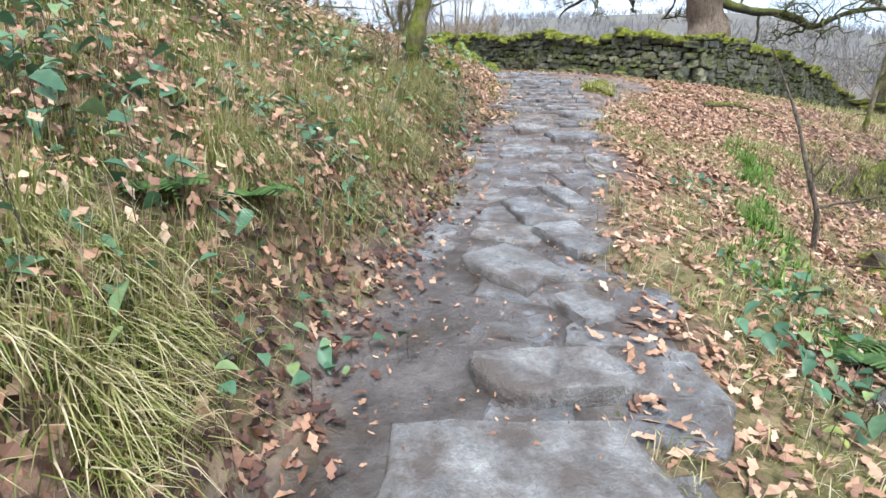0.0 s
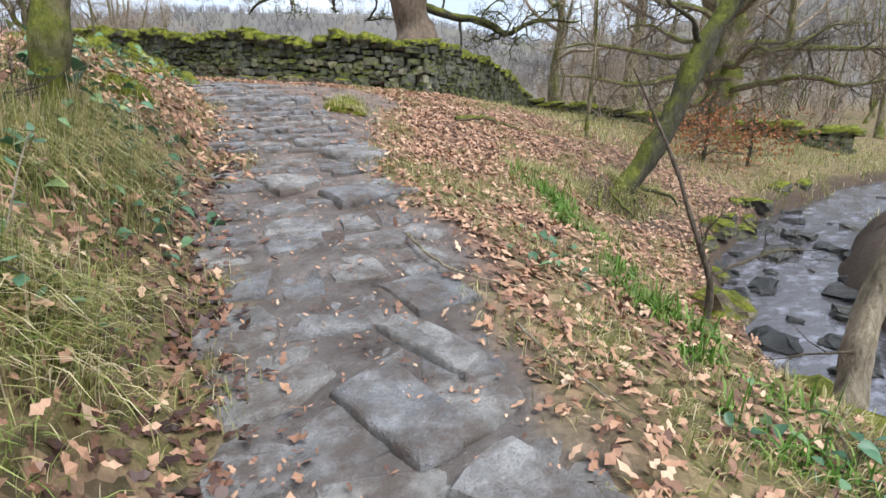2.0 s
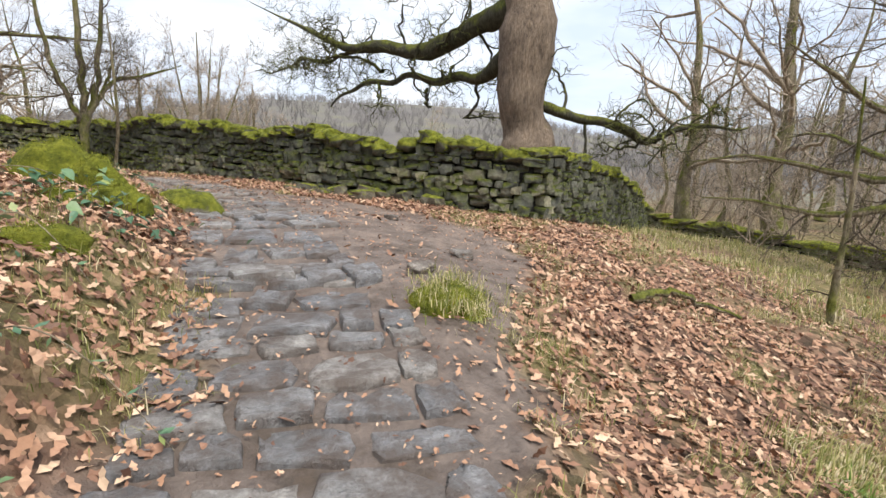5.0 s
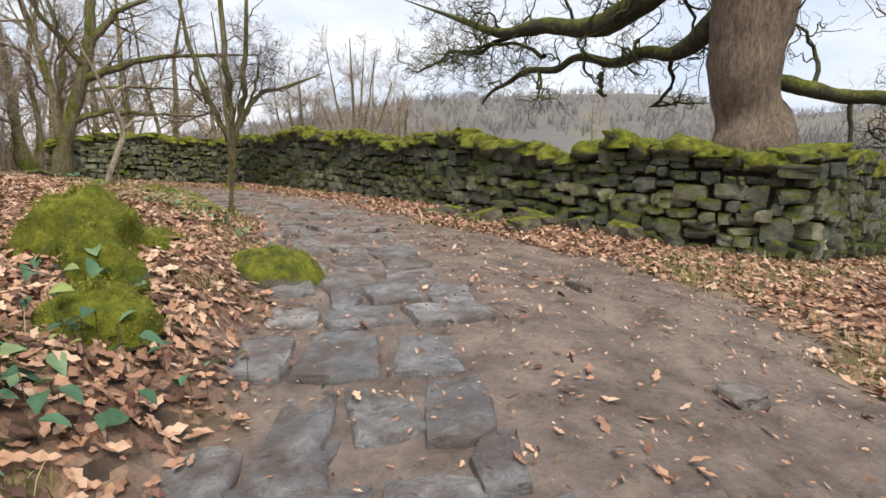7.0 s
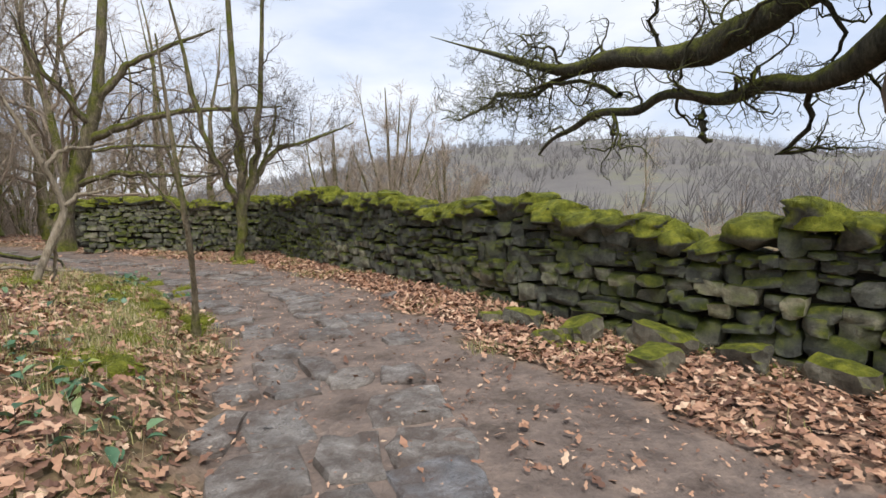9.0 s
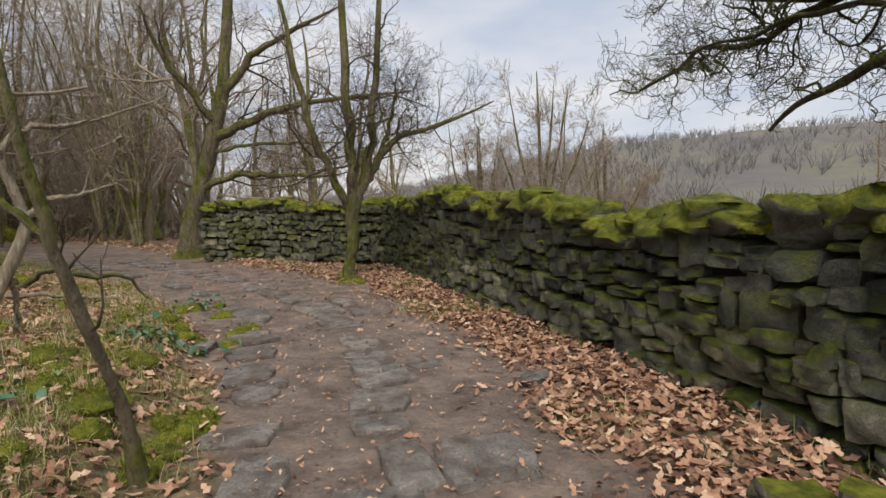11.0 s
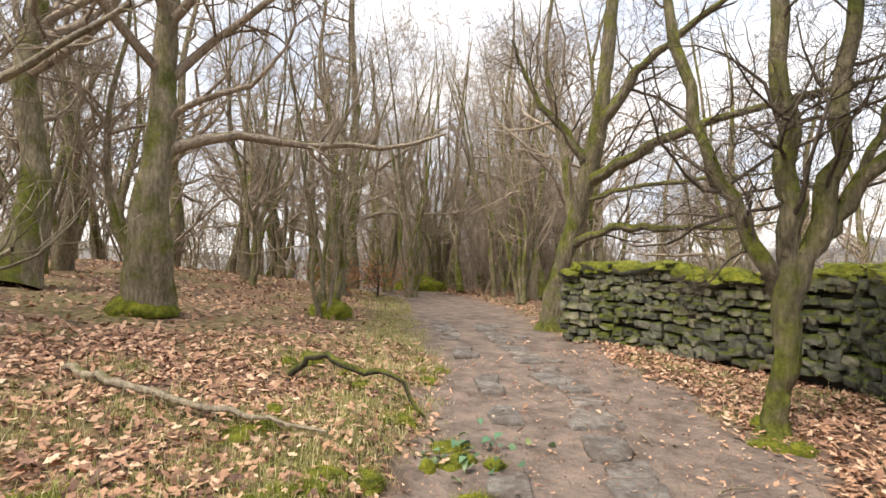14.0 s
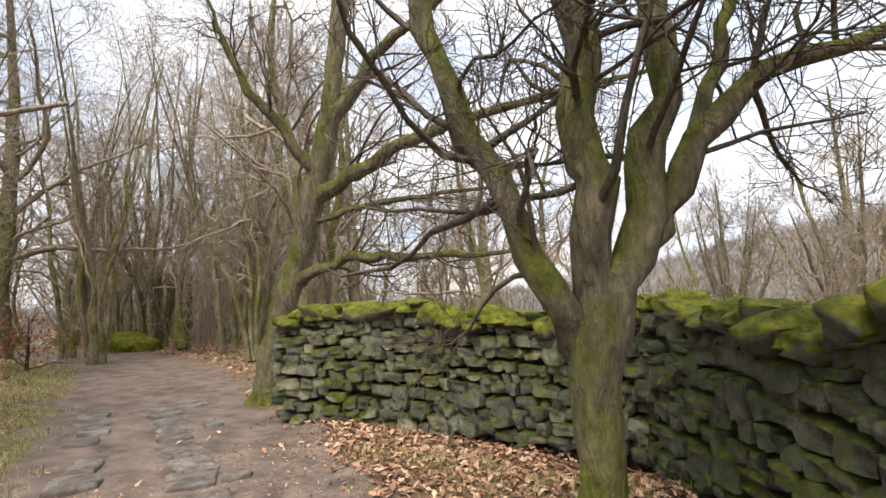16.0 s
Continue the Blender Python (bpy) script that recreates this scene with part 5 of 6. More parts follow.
# and further off in the woods
x, y = scatter(lr, 26000, -26, -7, 8, 34)
mud, grass, earth, d, yy, w = region(x, y)
keep = lr.random(len(x)) < (1 - grass * 0.7) * (1 - mud)
leaf_litter("woodland_leaves", "fallen brown leaves on the woodland floor", x[keep], y[keep], M_LITTER, 0.11, lr)

# grass
x, y = scatter(lr, 12000, -6, 8.5, 0.2, 25)
mud, grass, earth, d, yy, w = region(x, y)
keep = (lr.random(len(x)) < grass * (1 - mud) * (1 - earth) * 1.1) & (d > -5)
x, y = clumps(lr, x[keep], y[keep], 22, 0.07)
blades("grass", "tangled green and straw winter grass", x, y, M_GRASS, 0.15, 0.0026, lr, 1.15, down=0.5)
x, y = scatter(lr, 560, -4.5, 0.6, 0.4, 9)
mud, grass, earth, d, yy, w = region(x, y)
keep = (mud < 0.2) & (lr.random(len(x)) < 0.65) & (d < -w - 0.12)
x, y = clumps(lr, x[keep], y[keep], 60, 0.06)
blades("long_grass", "long drooping straw grass on the bank", x, y, M_GRASS, 0.33, 0.003, lr, 1.45, down=0.85)
x, y = scatter(lr, 2600, 8, 22, 6, 22)
x, y = clumps(lr, x, y, 10, 0.12)
blades("meadow_grass", "rough winter meadow grass beyond the stream", x, y, M_GRASS, 0.22, 0.006, lr, 1.0)
t = lr.uniform(15.5, 27, 1300)
tx = np.interp(t, TRACK[:, 1], TRACK[:, 0]) - half_width(t) * 1.25 - 0.15 - np.abs(lr.normal(size=1300)) * np.interp(t, [16, 19, 24], [0.3, 0.9, 1.6]) + 0.1
x, y = clumps(lr, tx, t - 0.35 + lr.normal(size=1300) * 0.1, 24, 0.07)
blades("verge_grass", "pale straw grass along the path edge", x, y, M_GRASS, 0.13, 0.0028, lr, 1.2)
x, y = scatter(lr, 1000, -3.8, 0.0, 0.3, 6.5)
mud, grass, earth, d, yy, w = region(x, y)
keep = (mud < 0.25) & (d < -w - 0.05)
x, y = clumps(lr, x[keep], y[keep], 20, 0.06)
blades("green_grass", "fresh green grass on the bank beside the path", x, y, M_BANKGRASS, 0.2, 0.003, lr, 1.4, down=0.7)
# grass hanging over the bank's broken edge
t = lr.uniform(0.2, 7.5, 330)
tx = np.interp(t, TRACK[:, 1], TRACK[:, 0]) - half_width(t) - lr.uniform(0.12, 0.75, 330)
keep = lattice(tx * 2.2, t * 2.2, 91) > 0.5
x, y = clumps(lr, tx[keep], t[keep], 70, 0.05)
blades("bank_fringe", "pale grass hanging over the edge of the bank", x, y, M_GRASS, 0.36, 0.0028, lr, 1.5, down=0.95)
t = lr.uniform(7.2, 9.6, 90)
x, y = clumps(lr, 4.4 + (t - 7.2) * 1.3 + lr.normal(size=90) * 0.2, 8.1 + lr.normal(size=90) * 0.35, 50, 0.07)
blades("root_grass", "straw grass hanging round the tree roots", x, y, M_GRASS, 0.28, 0.0035, lr, 1.5, down=0.9)
# lush strap leaves along the top of the stream's bank
t = lr.uniform(0, 1, 60)
sx, sy = np.interp(t, [0, 0.35, 0.7, 1], [2.05, 2.9, 3.9, 4.4]), np.interp(t, [0, 0.35, 0.7, 1], [2.6, 4.6, 6.6, 7.9])
x, y = clumps(lr, sx + lr.normal(size=60) * 0.12, sy + lr.normal(size=60) * 0.12, 26, 0.06)
blades("lush_grass", "bright green strap-leaved grass above the stream", x, y, M_STRAP, 0.26, 0.006, lr, 1.5)
sx, sy = np.array([2.75, 2.85, 2.7]), np.array([9.7, 9.8, 9.55])
x, y = clumps(lr, sx, sy, 260, 0.14)
blades("moss_tussock", "pale green grass tussock at the path edge", x, y, M_GRASS, 0.17, 0.003, lr, 1.6, lift=0.1)


# ---- broad-leaved plants ----
def leaf_spray(name, label, spots_xy, per, mat, size, height, rng, cat):
    """Brambles and low plants: toothed oval leaves held above the ground on thin stems."""
    xs2, ys2 = clumps(rng, np.array([p[0] for p in spots_xy]), np.array([p[1] for p in spots_xy]), per, 0.17)
    n = len(xs2)
    z = land(xs2, ys2) + rng.uniform(0.02, height, n)
    a = rng.uniform(0, 6.283, n)
    tilt = rng.normal(size=(n, 2)) * 0.4
    out = np.array([(0, 0), (0.2, 0.26), (0.45, 0.34), (0.75, 0.2), (1, 0), (0.75, -0.2), (0.45, -0.34), (0.2, -0.26), (0.5, 0)])
    s = size * rng.uniform(0.6, 1.3, n)
    u, v = out[:, 0][None] * s[:, None], out[:, 1][None] * s[:, None]
    px = xs2[:, None] + np.cos(a)[:, None] * u - np.sin(a)[:, None] * v
    py = ys2[:, None] + np.sin(a)[:, None] * u + np.cos(a)[:, None] * v
    pz = z[:, None] + tilt[:, :1] * u + tilt[:, 1:] * v + np.abs(v) * 0.5 - (u ** 2) / s[:, None] * 0.3
    V = np.stack([px, py, pz], -1).reshape(-1, 3)
    tri = np.array([(8, i, (i + 1) % 8) for i in range(8)])
    F = (np.arange(n)[:, None, None] * 9 + tri[None]).reshape(-1, 3)
    root = new(name)
    tagged(root, label, cat)
    tagged(child("foliage", mesh_from("foliage", V, [F], mat), root), kind="stuff")
    stems = np.stack([np.stack([xs2, ys2, land(xs2, ys2) - 0.02], 1), np.stack([xs2, ys2, z], 1) * 0.5 + np.stack([xs2, ys2, land(xs2, ys2)], 1) * 0.5 + rng.normal(size=(n, 3)) * 0.015, np.stack([xs2, ys2, z], 1)], 1)
    v2, f2 = tubes(stems, np.full((n, 3), 0.002), 3)
    tagged(child("stalk", mesh_from("stalk", v2, [f2], M_TWIG), root), kind="stuff")
    return root


def fern(x, y, rng, size=0.4):
    root = new("fern")
    root.location = (x, y, at(x, y))
    tagged(root, "green fern among the grass on the bank", "fern", "ferns")
    for i in range(7):
        a = i * 0.9 + rng.uniform(-0.3, 0.3)
        ln = size * rng.uniform(0.7, 1.1)
        vs, fs = [], []
        for j in range(1, 15):
            t = j / 15
            r, z = ln * t * 0.9, ln * (0.75 * t - 0.75 * t * t) + 0.02
            half = 0.26 * ln * math.sin(math.pi * min(1, t * 1.1 + 0.12)) + 0.01
            for sgn in (1, -1):
                b = len(vs)
                for du, dv, dz in ((-0.014, 0, 0), (0.014, 0, 0), (0.03, half, -0.25 * half), (0.012, half, -0.25 * half)):
                    pu, pv = r + du * ln * 2.5, sgn * dv
                    vs.append((math.cos(a) * pu - math.sin(a) * pv, math.sin(a) * pu + math.cos(a) * pv, z + dz))
                fs.append((b, b + 1, b + 2, b + 3))
        child("frond", mesh_from("frond", vs, [fs], M_FERN, False), root)
    return root


pr = np.random.default_rng(15)
for i, (spots_xy, per, h) in enumerate([
        ([(-0.75, 3.0), (-0.6, 3.35), (-1.1, 3.1)], 16, 0.22), ([(-1.6, 4.4), (-1.3, 4.9), (-1.0, 5.2)], 16, 0.25), ([(-0.2, 5.6), (-0.05, 6.0), (-0.5, 5.3)], 14, 0.2), ([(-2.2, 3.5), (-2.6, 4.2)], 14, 0.2),
        ([(-0.45, 2.1), (-0.7, 1.8)], 10, 0.15), ([(0.1, 8.2), (-0.2, 8.6), (0.2, 7.5)], 14, 0.3), ([(-0.6, 9.4), (0.1, 9.5)], 14, 0.3), ([(0.55, 10.6), (0.2, 10.9), (0.75, 11.2), (0.4, 11.6)], 16, 0.22), ([(-0.2, 10.2), (-0.5, 11.0)], 12, 0.22),
        ([(1.9, 2.3), (2.0, 2.7), (1.8, 1.9)], 18, 0.2), ([(2.2, 3.3), (2.35, 3.0)], 12, 0.18), ([(2.5, 5.0), (2.9, 5.6)], 8, 0.1), ([(0.3, 13.9), (0.0, 14.3)], 14, 0.12), ([(-1.6, 18.2), (-1.75, 18.4), (-1.5, 18.5)], 14, 0.12), ([(-2.9, 20.4), (-3.1, 20.8)], 12, 0.1), ([(-2.2, 16.6), (-0.6, 15.0)], 12, 0.12), ([(-3.4, 17.0), (-1.2, 16.6)], 10, 0.1)]):
    leaf_spray("bramble", "green bramble growing through grass and leaves", spots_xy, int(per * 1.5), M_BRAMBLE, 0.08, h, pr, "bramble")
for i in range(17):
    y = float(pr.uniform(1.2, 8.6))
    x = float(np.interp(y, TRACK[:, 1], TRACK[:, 0])) - 0.95 - float(pr.uniform(0.05, 2.2))
    leaf_spray("bramble", "low bramble with broad blue-green leaves on the bank", [(x, y), (x + 0.15, y + 0.2)], int(pr.integers(12, 22)), M_BRAMBLE, float(pr.uniform(0.075, 0.105)), 0.34, pr, "bramble")
for x, y, s in [(-0.85, 2.5, 0.38), (-1.05, 2.05, 0.34), (-1.6, 5.6, 0.4), (-0.9, 6.0, 0.35), (-1.9, 6.3, 0.4), (-0.35, 7.1, 0.3), (2.3, 2.5, 0.35)]:
    fern(x, y, pr, s)


def cane(x, y, turn, reach, high, rng):
    """A dead bramble stem that arches over and back to the ground."""
    n = 14
    t = np.linspace(0, 1, n)
    a = turn + (t - 0.5) * rng.uniform(-0.9, 0.9)
    px, py = x + np.cos(a) * reach * t, y + np.sin(a) * reach * t
    z = np.linspace(at(x, y), at(px[-1], py[-1]), n) + high * np.sin(np.pi * t ** 0.8)
    z = np.maximum(z, land(px, py) + 0.01)
    v, f = tubes(np.stack([px, py, z], 1)[None], np.linspace(0.0045, 0.002, n)[None], 5)
    root = tagged(new("bramble_cane"), "thin brown bramble cane arching over the bank", "bramble", "canes on the bank")
    child("stem", mesh_from("stem", v, [f], M_PALE), root)
    k = 12
    j = rng.integers(3, n, k)
    c = np.stack([px[j], py[j], z[j]], 1)
    u = rng.normal(size=(k, 3)) * np.array([1, 1, 0.4])
    u /= np.linalg.norm(u, axis=1, keepdims=True)
    w2 = np.cross(u, np.array([0, 0, 1.0]) + rng.normal(size=(k, 3)) * 0.3)
    ln = rng.uniform(0.04, 0.075, k)[:, None]
    P = np.stack([c, c + u * ln * 0.5 + w2 * ln * 0.32, c + u * ln, c + u * ln * 0.5 - w2 * ln * 0.32], 1).reshape(-1, 3)
    tagged(child("foliage", mesh_from("foliage", P, [np.arange(k * 4).reshape(k, 4)], M_BRAMBLE, False), root), kind="stuff")


for i in range(30):
    y = float(pr.uniform(2.0, 11.8))
    x = float(np.interp(y, TRACK[:, 1], TRACK[:, 0])) - 0.95 - float(pr.uniform(0.1, 1.7))
    cane(x, y, float(pr.uniform(-0.9, 1.6)), float(pr.uniform(0.4, 0.95)), float(pr.uniform(0.12, 0.34)), pr)


# ---- moss ----
def mound(name, label, x, y, rx, ry, h, seed, mat=M_MOSS, sink=0.05, cat="moss"):
    """A lumpy cushion that sits in the ground."""
    nu, nv = 26, 12
    off = seed * 7.7
    vs = []
    for j in range(nv + 1):
        t = j / nv
        for i in range(nu):
            a = 2 * math.pi * i / nu
            c = Vector((math.cos(a) * 1.5 * (1 - t), math.sin(a) * 1.5 * (1 - t), off))
            k2 = 1 + 0.35 * noise.noise(c * 1.2) + 0.14 * noise.noise(c * 3.7)
            r = math.cos(t * math.pi / 2) ** 0.8 * k2
            vs.append((math.cos(a) * r * rx, math.sin(a) * r * ry, (math.sin(t * math.pi / 2)) * h * (1 + 0.25 * noise.noise(c * 2.6)) - sink))
    fs = [(j * nu + i, j * nu + (i + 1) % nu, (j + 1) * nu + (i + 1) % nu, (j + 1) * nu + i) for j in range(nv) for i in range(nu)]
    ob = new(name, mesh_from(name, vs, [fs], mat))
    ob.location = (x, y, at(x, y))
    return tagged(ob, label, cat)


def fuzz(ob_list, rng):
    """Short moss shoots over the cushions."""
    vs, fs, base = [], [], 0
    for ob, n in ob_list:
        co = np.empty(len(ob.data.vertices) * 3)
        ob.data.vertices.foreach_get("co", co)
        co = co.reshape(-1, 3) + np.array(ob.location)
        p = co[rng.integers(0, len(co), n)] + rng.normal(size=(n, 3)) * 0.02
        d = p - np.array(ob.location) + np.array([0, 0, 0.1])
        d = d / np.linalg.norm(d, axis=1, keepdims=True) + rng.normal(size=(n, 3)) * 0.6
        d /= np.linalg.norm(d, axis=1, keepdims=True)
        s = rng.normal(size=(n, 3))
        s = np.cross(d, s)
        s /= np.linalg.norm(s, axis=1, keepdims=True)
        ln = rng.uniform(0.008, 0.026, n)[:, None]
        vs.append(np.stack([p - s * 0.003, p + s * 0.003, p + d * ln], 1).reshape(-1, 3))
        fs.append(np.arange(n * 3).reshape(n, 3) + base)
        base += n * 3
    m = leafy("moss_shoot", [(0.0, (0.08, 0.10, 0.012)), (0.5, (0.2, 0.22, 0.022)), (1.0, (0.38, 0.38, 0.06))], 0.8, 0.2)
    tagged(new("moss_shoots", mesh_from("moss_shoots", np.concatenate(vs), [np.concatenate(fs)], m)), "fine moss shoots over the cushions", "moss", kind="stuff")


mr2 = np.random.default_rng(8)
cushions = []
for i, (x, y, rx, ry, h) in enumerate([(-0.15, 12.6, 0.4, 0.36, 0.44), (0.36, 11.8, 0.19, 0.18, 0.38), (0.52, 11.4, 0.26, 0.2, 0.24), (-0.75, 11.8, 0.3, 0.26, 0.34), (0.2, 11.05, 0.16, 0.16, 0.16), (0.05, 12.95, 0.3, 0.3, 0.14), (2.72, 9.72, 0.3, 0.26, 0.2), (0.35, 9.9, 0.24, 0.2, 0.15), (0.0, 7.9, 0.25, 0.3, 0.2),
                                        (-0.45, 17.0, 0.3, 0.3, 0.1), (-1.75, 20.0 - 0.9, 0.3, 0.3, 0.1), (-2.4, 18.9, 0.4, 0.3, 0.12), (-2.6, 17.6, 0.4, 0.35, 0.1), (-1.4, 17.5, 0.35, 0.4, 0.12), (-3.6, 19.2, 0.35, 0.3, 0.12), (-0.85, 17.0, 0.4, 0.35, 0.12), (-2.7, 20.4, 0.35, 0.3, 0.1), (-19.3, 29.9, 1.6, 0.8, 0.62), (-8.6, 18.8, 0.5, 0.45, 0.35), (-10.0, 22.2, 0.5, 0.45, 0.35), (-5.2, 20.2, 0.4, 0.3, 0.12), (-2.3, 17.3, 0.2, 0.2, 0.13), (-2.0, 22.8, 0.32, 0.3, 0.08)]):
    if h < 0.13 and y > 14:
        for q in range(6):
            r3 = mr2.uniform(0.07, 0.17)
            px, py = x + mr2.normal() * rx * 0.6, y + mr2.normal() * ry * 0.6
            cushions.append((mound("moss_mound", "small green cushion of moss among leaves", px, py, r3, r3 * mr2.uniform(0.7, 1.2), mr2.uniform(0.05, 0.1), i * 9 + q, sink=0.02), int(2600 * r3 * r3 / 0.1)))
    else:
        cushions.append((mound("moss_mound", "bright yellow-green cushion of moss", x, y, rx, ry, h, i), int(2600 * rx * ry / 0.1)))
for q in range(34):
    y = mr2.uniform(14.6, 22.5)
    x = float(np.interp(y, TRACK[:, 1], TRACK[:, 0])) - float(half_width(np.array(y))) * 1.2 - mr2.uniform(0.1, 0.75)
    r3 = mr2.uniform(0.06, 0.18)
    cushions.append((mound("moss_mound", "green moss cushion along the path verge", x, y - 0.3, r3, r3 * mr2.uniform(0.7, 1.4), mr2.uniform(0.04, 0.09), 300 + q, sink=0.02), int(2600 * r3 * r3 / 0.1)))
boulder = mound("boulder", "moss-covered boulder at the path edge", 0.95, 13.05, 0.34, 0.36, 0.34, 61, M_BOULDER, 0.06, "boulder")
cushions.append((boulder, 1800))
# cushions along the wall tops
wall_moss = []
for line, hts, bss in ((MAIN, [1.05, 1.1, 1.05, 1.12, 1.17, 1.3, 1.4, 1.2, 1.15], [1.40, 1.5, 1.6, 1.66, 1.68, 1.70, 1.74, 1.85, 1.95]), ([(-2.1, 25.75), (-4.4, 25.9), (-6.6, 25.5)], [1.1, 1.12, 1.2], [1.95, 2.0, 2.1]), ([(6.7, 14.6), (8.5, 15.7), (11, 17.5), (14.5, 20.4)], [1.05, 1.15, 1.15, 1.1], [1.42, 1.05, 0.55, -0.1])):
    ln = np.array(line, float)
    cum = np.concatenate([[0], np.cumsum(np.hypot(*np.diff(ln, axis=0).T))])
    s = 0.15
    while s < cum[-1] - 0.1:
        f0 = s / cum[-1]
        hh = np.interp(f0, np.linspace(0, 1, len(hts)), hts) + np.interp(f0, np.linspace(0, 1, len(bss)), bss) + 0.07 * math.sin(s * 2.1 + 3) + 0.05 * math.sin(s * 5.3)
        if not (line is MAIN and abs(s - 3.0) < 0.5):
            ob = mound("moss_cushion", "yellow-green moss draped over the wall top", np.interp(s, cum, ln[:, 0]) + mr2.uniform(-0.12, 0.12), np.interp(s, cum, ln[:, 1]) + mr2.uniform(-0.12, 0.12), mr2.uniform(0.12, 0.28), mr2.uniform(0.14, 0.28), mr2.uniform(0.09, 0.17), int(s * 50))
            ob.location.z = hh + mr2.uniform(0.0, 0.05)
            ob.rotation_euler.z = mr2.uniform(0, 6)
            ob["group"] = "moss cushions on the wall"
            wall_moss.append((ob, 420))
        s += mr2.uniform(0.24, 0.5)
fuzz(cushions + wall_moss, mr2)

# ---- rocks ----
LOOSE = [rock_mesh("loose_stone", M_MUDSTONE, i + 91, 0.3, 0.2, 3) for i in range(3)]
ROCKS = [rock_mesh("rock", M_ROCK, i + 51, 0.4, 0.25, 3, False) for i in range(5)]
FALLEN = [rock_mesh("fallen_stone", M_FALLEN, i + 71, 0.25, 0.16, 3, False) for i in range(4)]


def rock(me, name, label, x, y, z, sx, sy, sz, turn, cat, group):
    ob = new(name, me)
    ob.matrix_world = pose(x, y, z, random.uniform(-12, 12), random.uniform(-12, 12), turn) @ Matrix.Diagonal((sx, sy, sz, 1))
    return tagged(ob, label, cat, group)


rr = random.Random(6)
for i in range(58):
    t = rr.uniform(0.0, 1.0)
    seg = rr.uniform(2.2, 8.2)
    j = int(seg)
    p = STREAM[j] * (1 - seg + j) + STREAM[j + 1] * (seg - j)
    tx, ty = STREAM[j + 1] - STREAM[j]
    ln = math.hypot(tx, ty)
    o = rr.uniform(-0.95, 0.95)
    s = rr.uniform(0.12, 0.34) * (1.3 if abs(o) > 0.9 else 1)
    rock(rr.choice(ROCKS), "stream_rock", "dark wet rock standing in the stream", p[0] + ty / ln * o, p[1] - tx / ln * o, WATER_Z + 0.02, s * 1.2, s, s * 0.75, rr.uniform(0, 360), "rock", "stream rocks")
BANK_ROCKS = [rock_mesh("bank_rock", M_FALLEN, i + 111, 0.45, 0.25, 3, False) for i in range(4)]
for i in range(46):
    seg = rr.uniform(2.2, 7.6)
    j = int(seg)
    p = STREAM[j] * (1 - seg + j) + STREAM[j + 1] * (seg - j)
    tx, ty = STREAM[j + 1] - STREAM[j]
    ln = math.hypot(tx, ty)
    o = rr.choice((-1, 1)) * rr.uniform(0.85, 1.3)
    sz = rr.uniform(0.16, 0.38)
    bx, by = p[0] + ty / ln * o, p[1] - tx / ln * o
    rock(rr.choice(BANK_ROCKS), "bank_rock", "mossy brown rock at the foot of the stream bank", bx, by, at(bx, by) + 0.02, sz * 1.2, sz, sz * 0.8, rr.uniform(0, 360), "rock", "rocks along the stream bank")
for x, y, s, lift in [(2.85, 16.85, 0.27, 0.1), (2.55, 17.0, 0.2, 0.07), (3.3, 16.35, 0.3, 0.12), (3.85, 15.95, 0.36, 0.15), (4.3, 15.5, 0.26, 0.1), (2.95, 16.2, 0.2, 0.08), (3.55, 15.4, 0.3, 0.07), (4.75, 15.1, 0.3, 0.07)]:
    rock(rr.choice(FALLEN), "fallen_stone", "mossy stone fallen from the wall onto leaves", x, y, at(x, y) + lift * 0.6, s * 1.3, s * 0.9, s * 0.75, rr.uniform(0, 360), "stone", "stones fallen from the wall")
for x, y, s in [(2.3, 2.0, 0.3), (3.5, 11.2, 0.16), (3.2, 12.6, 0.12), (-1.55, 18.75, 0.14), (1.45, 18.3, 0.15), (2.75, 10.35, 0.15)]:
    rock(rr.choice(LOOSE), "loose_stone", "weathered stone half sunk in the ground", x, y, at(x, y) + 0.02, s * 1.3, s, s * 0.6, rr.uniform(0, 360), "stone", "loose stones")


# ---- fallen wood ----
def stick(name, label, knots, r, seed, bark=M_PALE, side=3):
    rng = np.random.default_rng(seed)
    pts = [(x, y, at(x, y) + dz) for x, y, dz in knots]
    p, rad = smooth_line(pts, [r, r * 0.9, r * 0.7, r * 0.35], 18)
    p[1:-1] += rng.normal(size=p[1:-1].shape) * r * 0.4
    v, f = tubes(p[None], rad[None], 7)
    root = new(name)
    tagged(root, label, "branch")
    child("stem", mesh_from("stem", v, [f], bark), root)
    q2, r2 = sprout(rng, p[None], rad[None], side, 0.3, 5, 0.3, (30, 60), 0.02, 0.25)
    v, f = tubes(q2, r2, 4)
    tagged(child("twigs", mesh_from("twigs", v, [f], bark), root), kind="stuff")


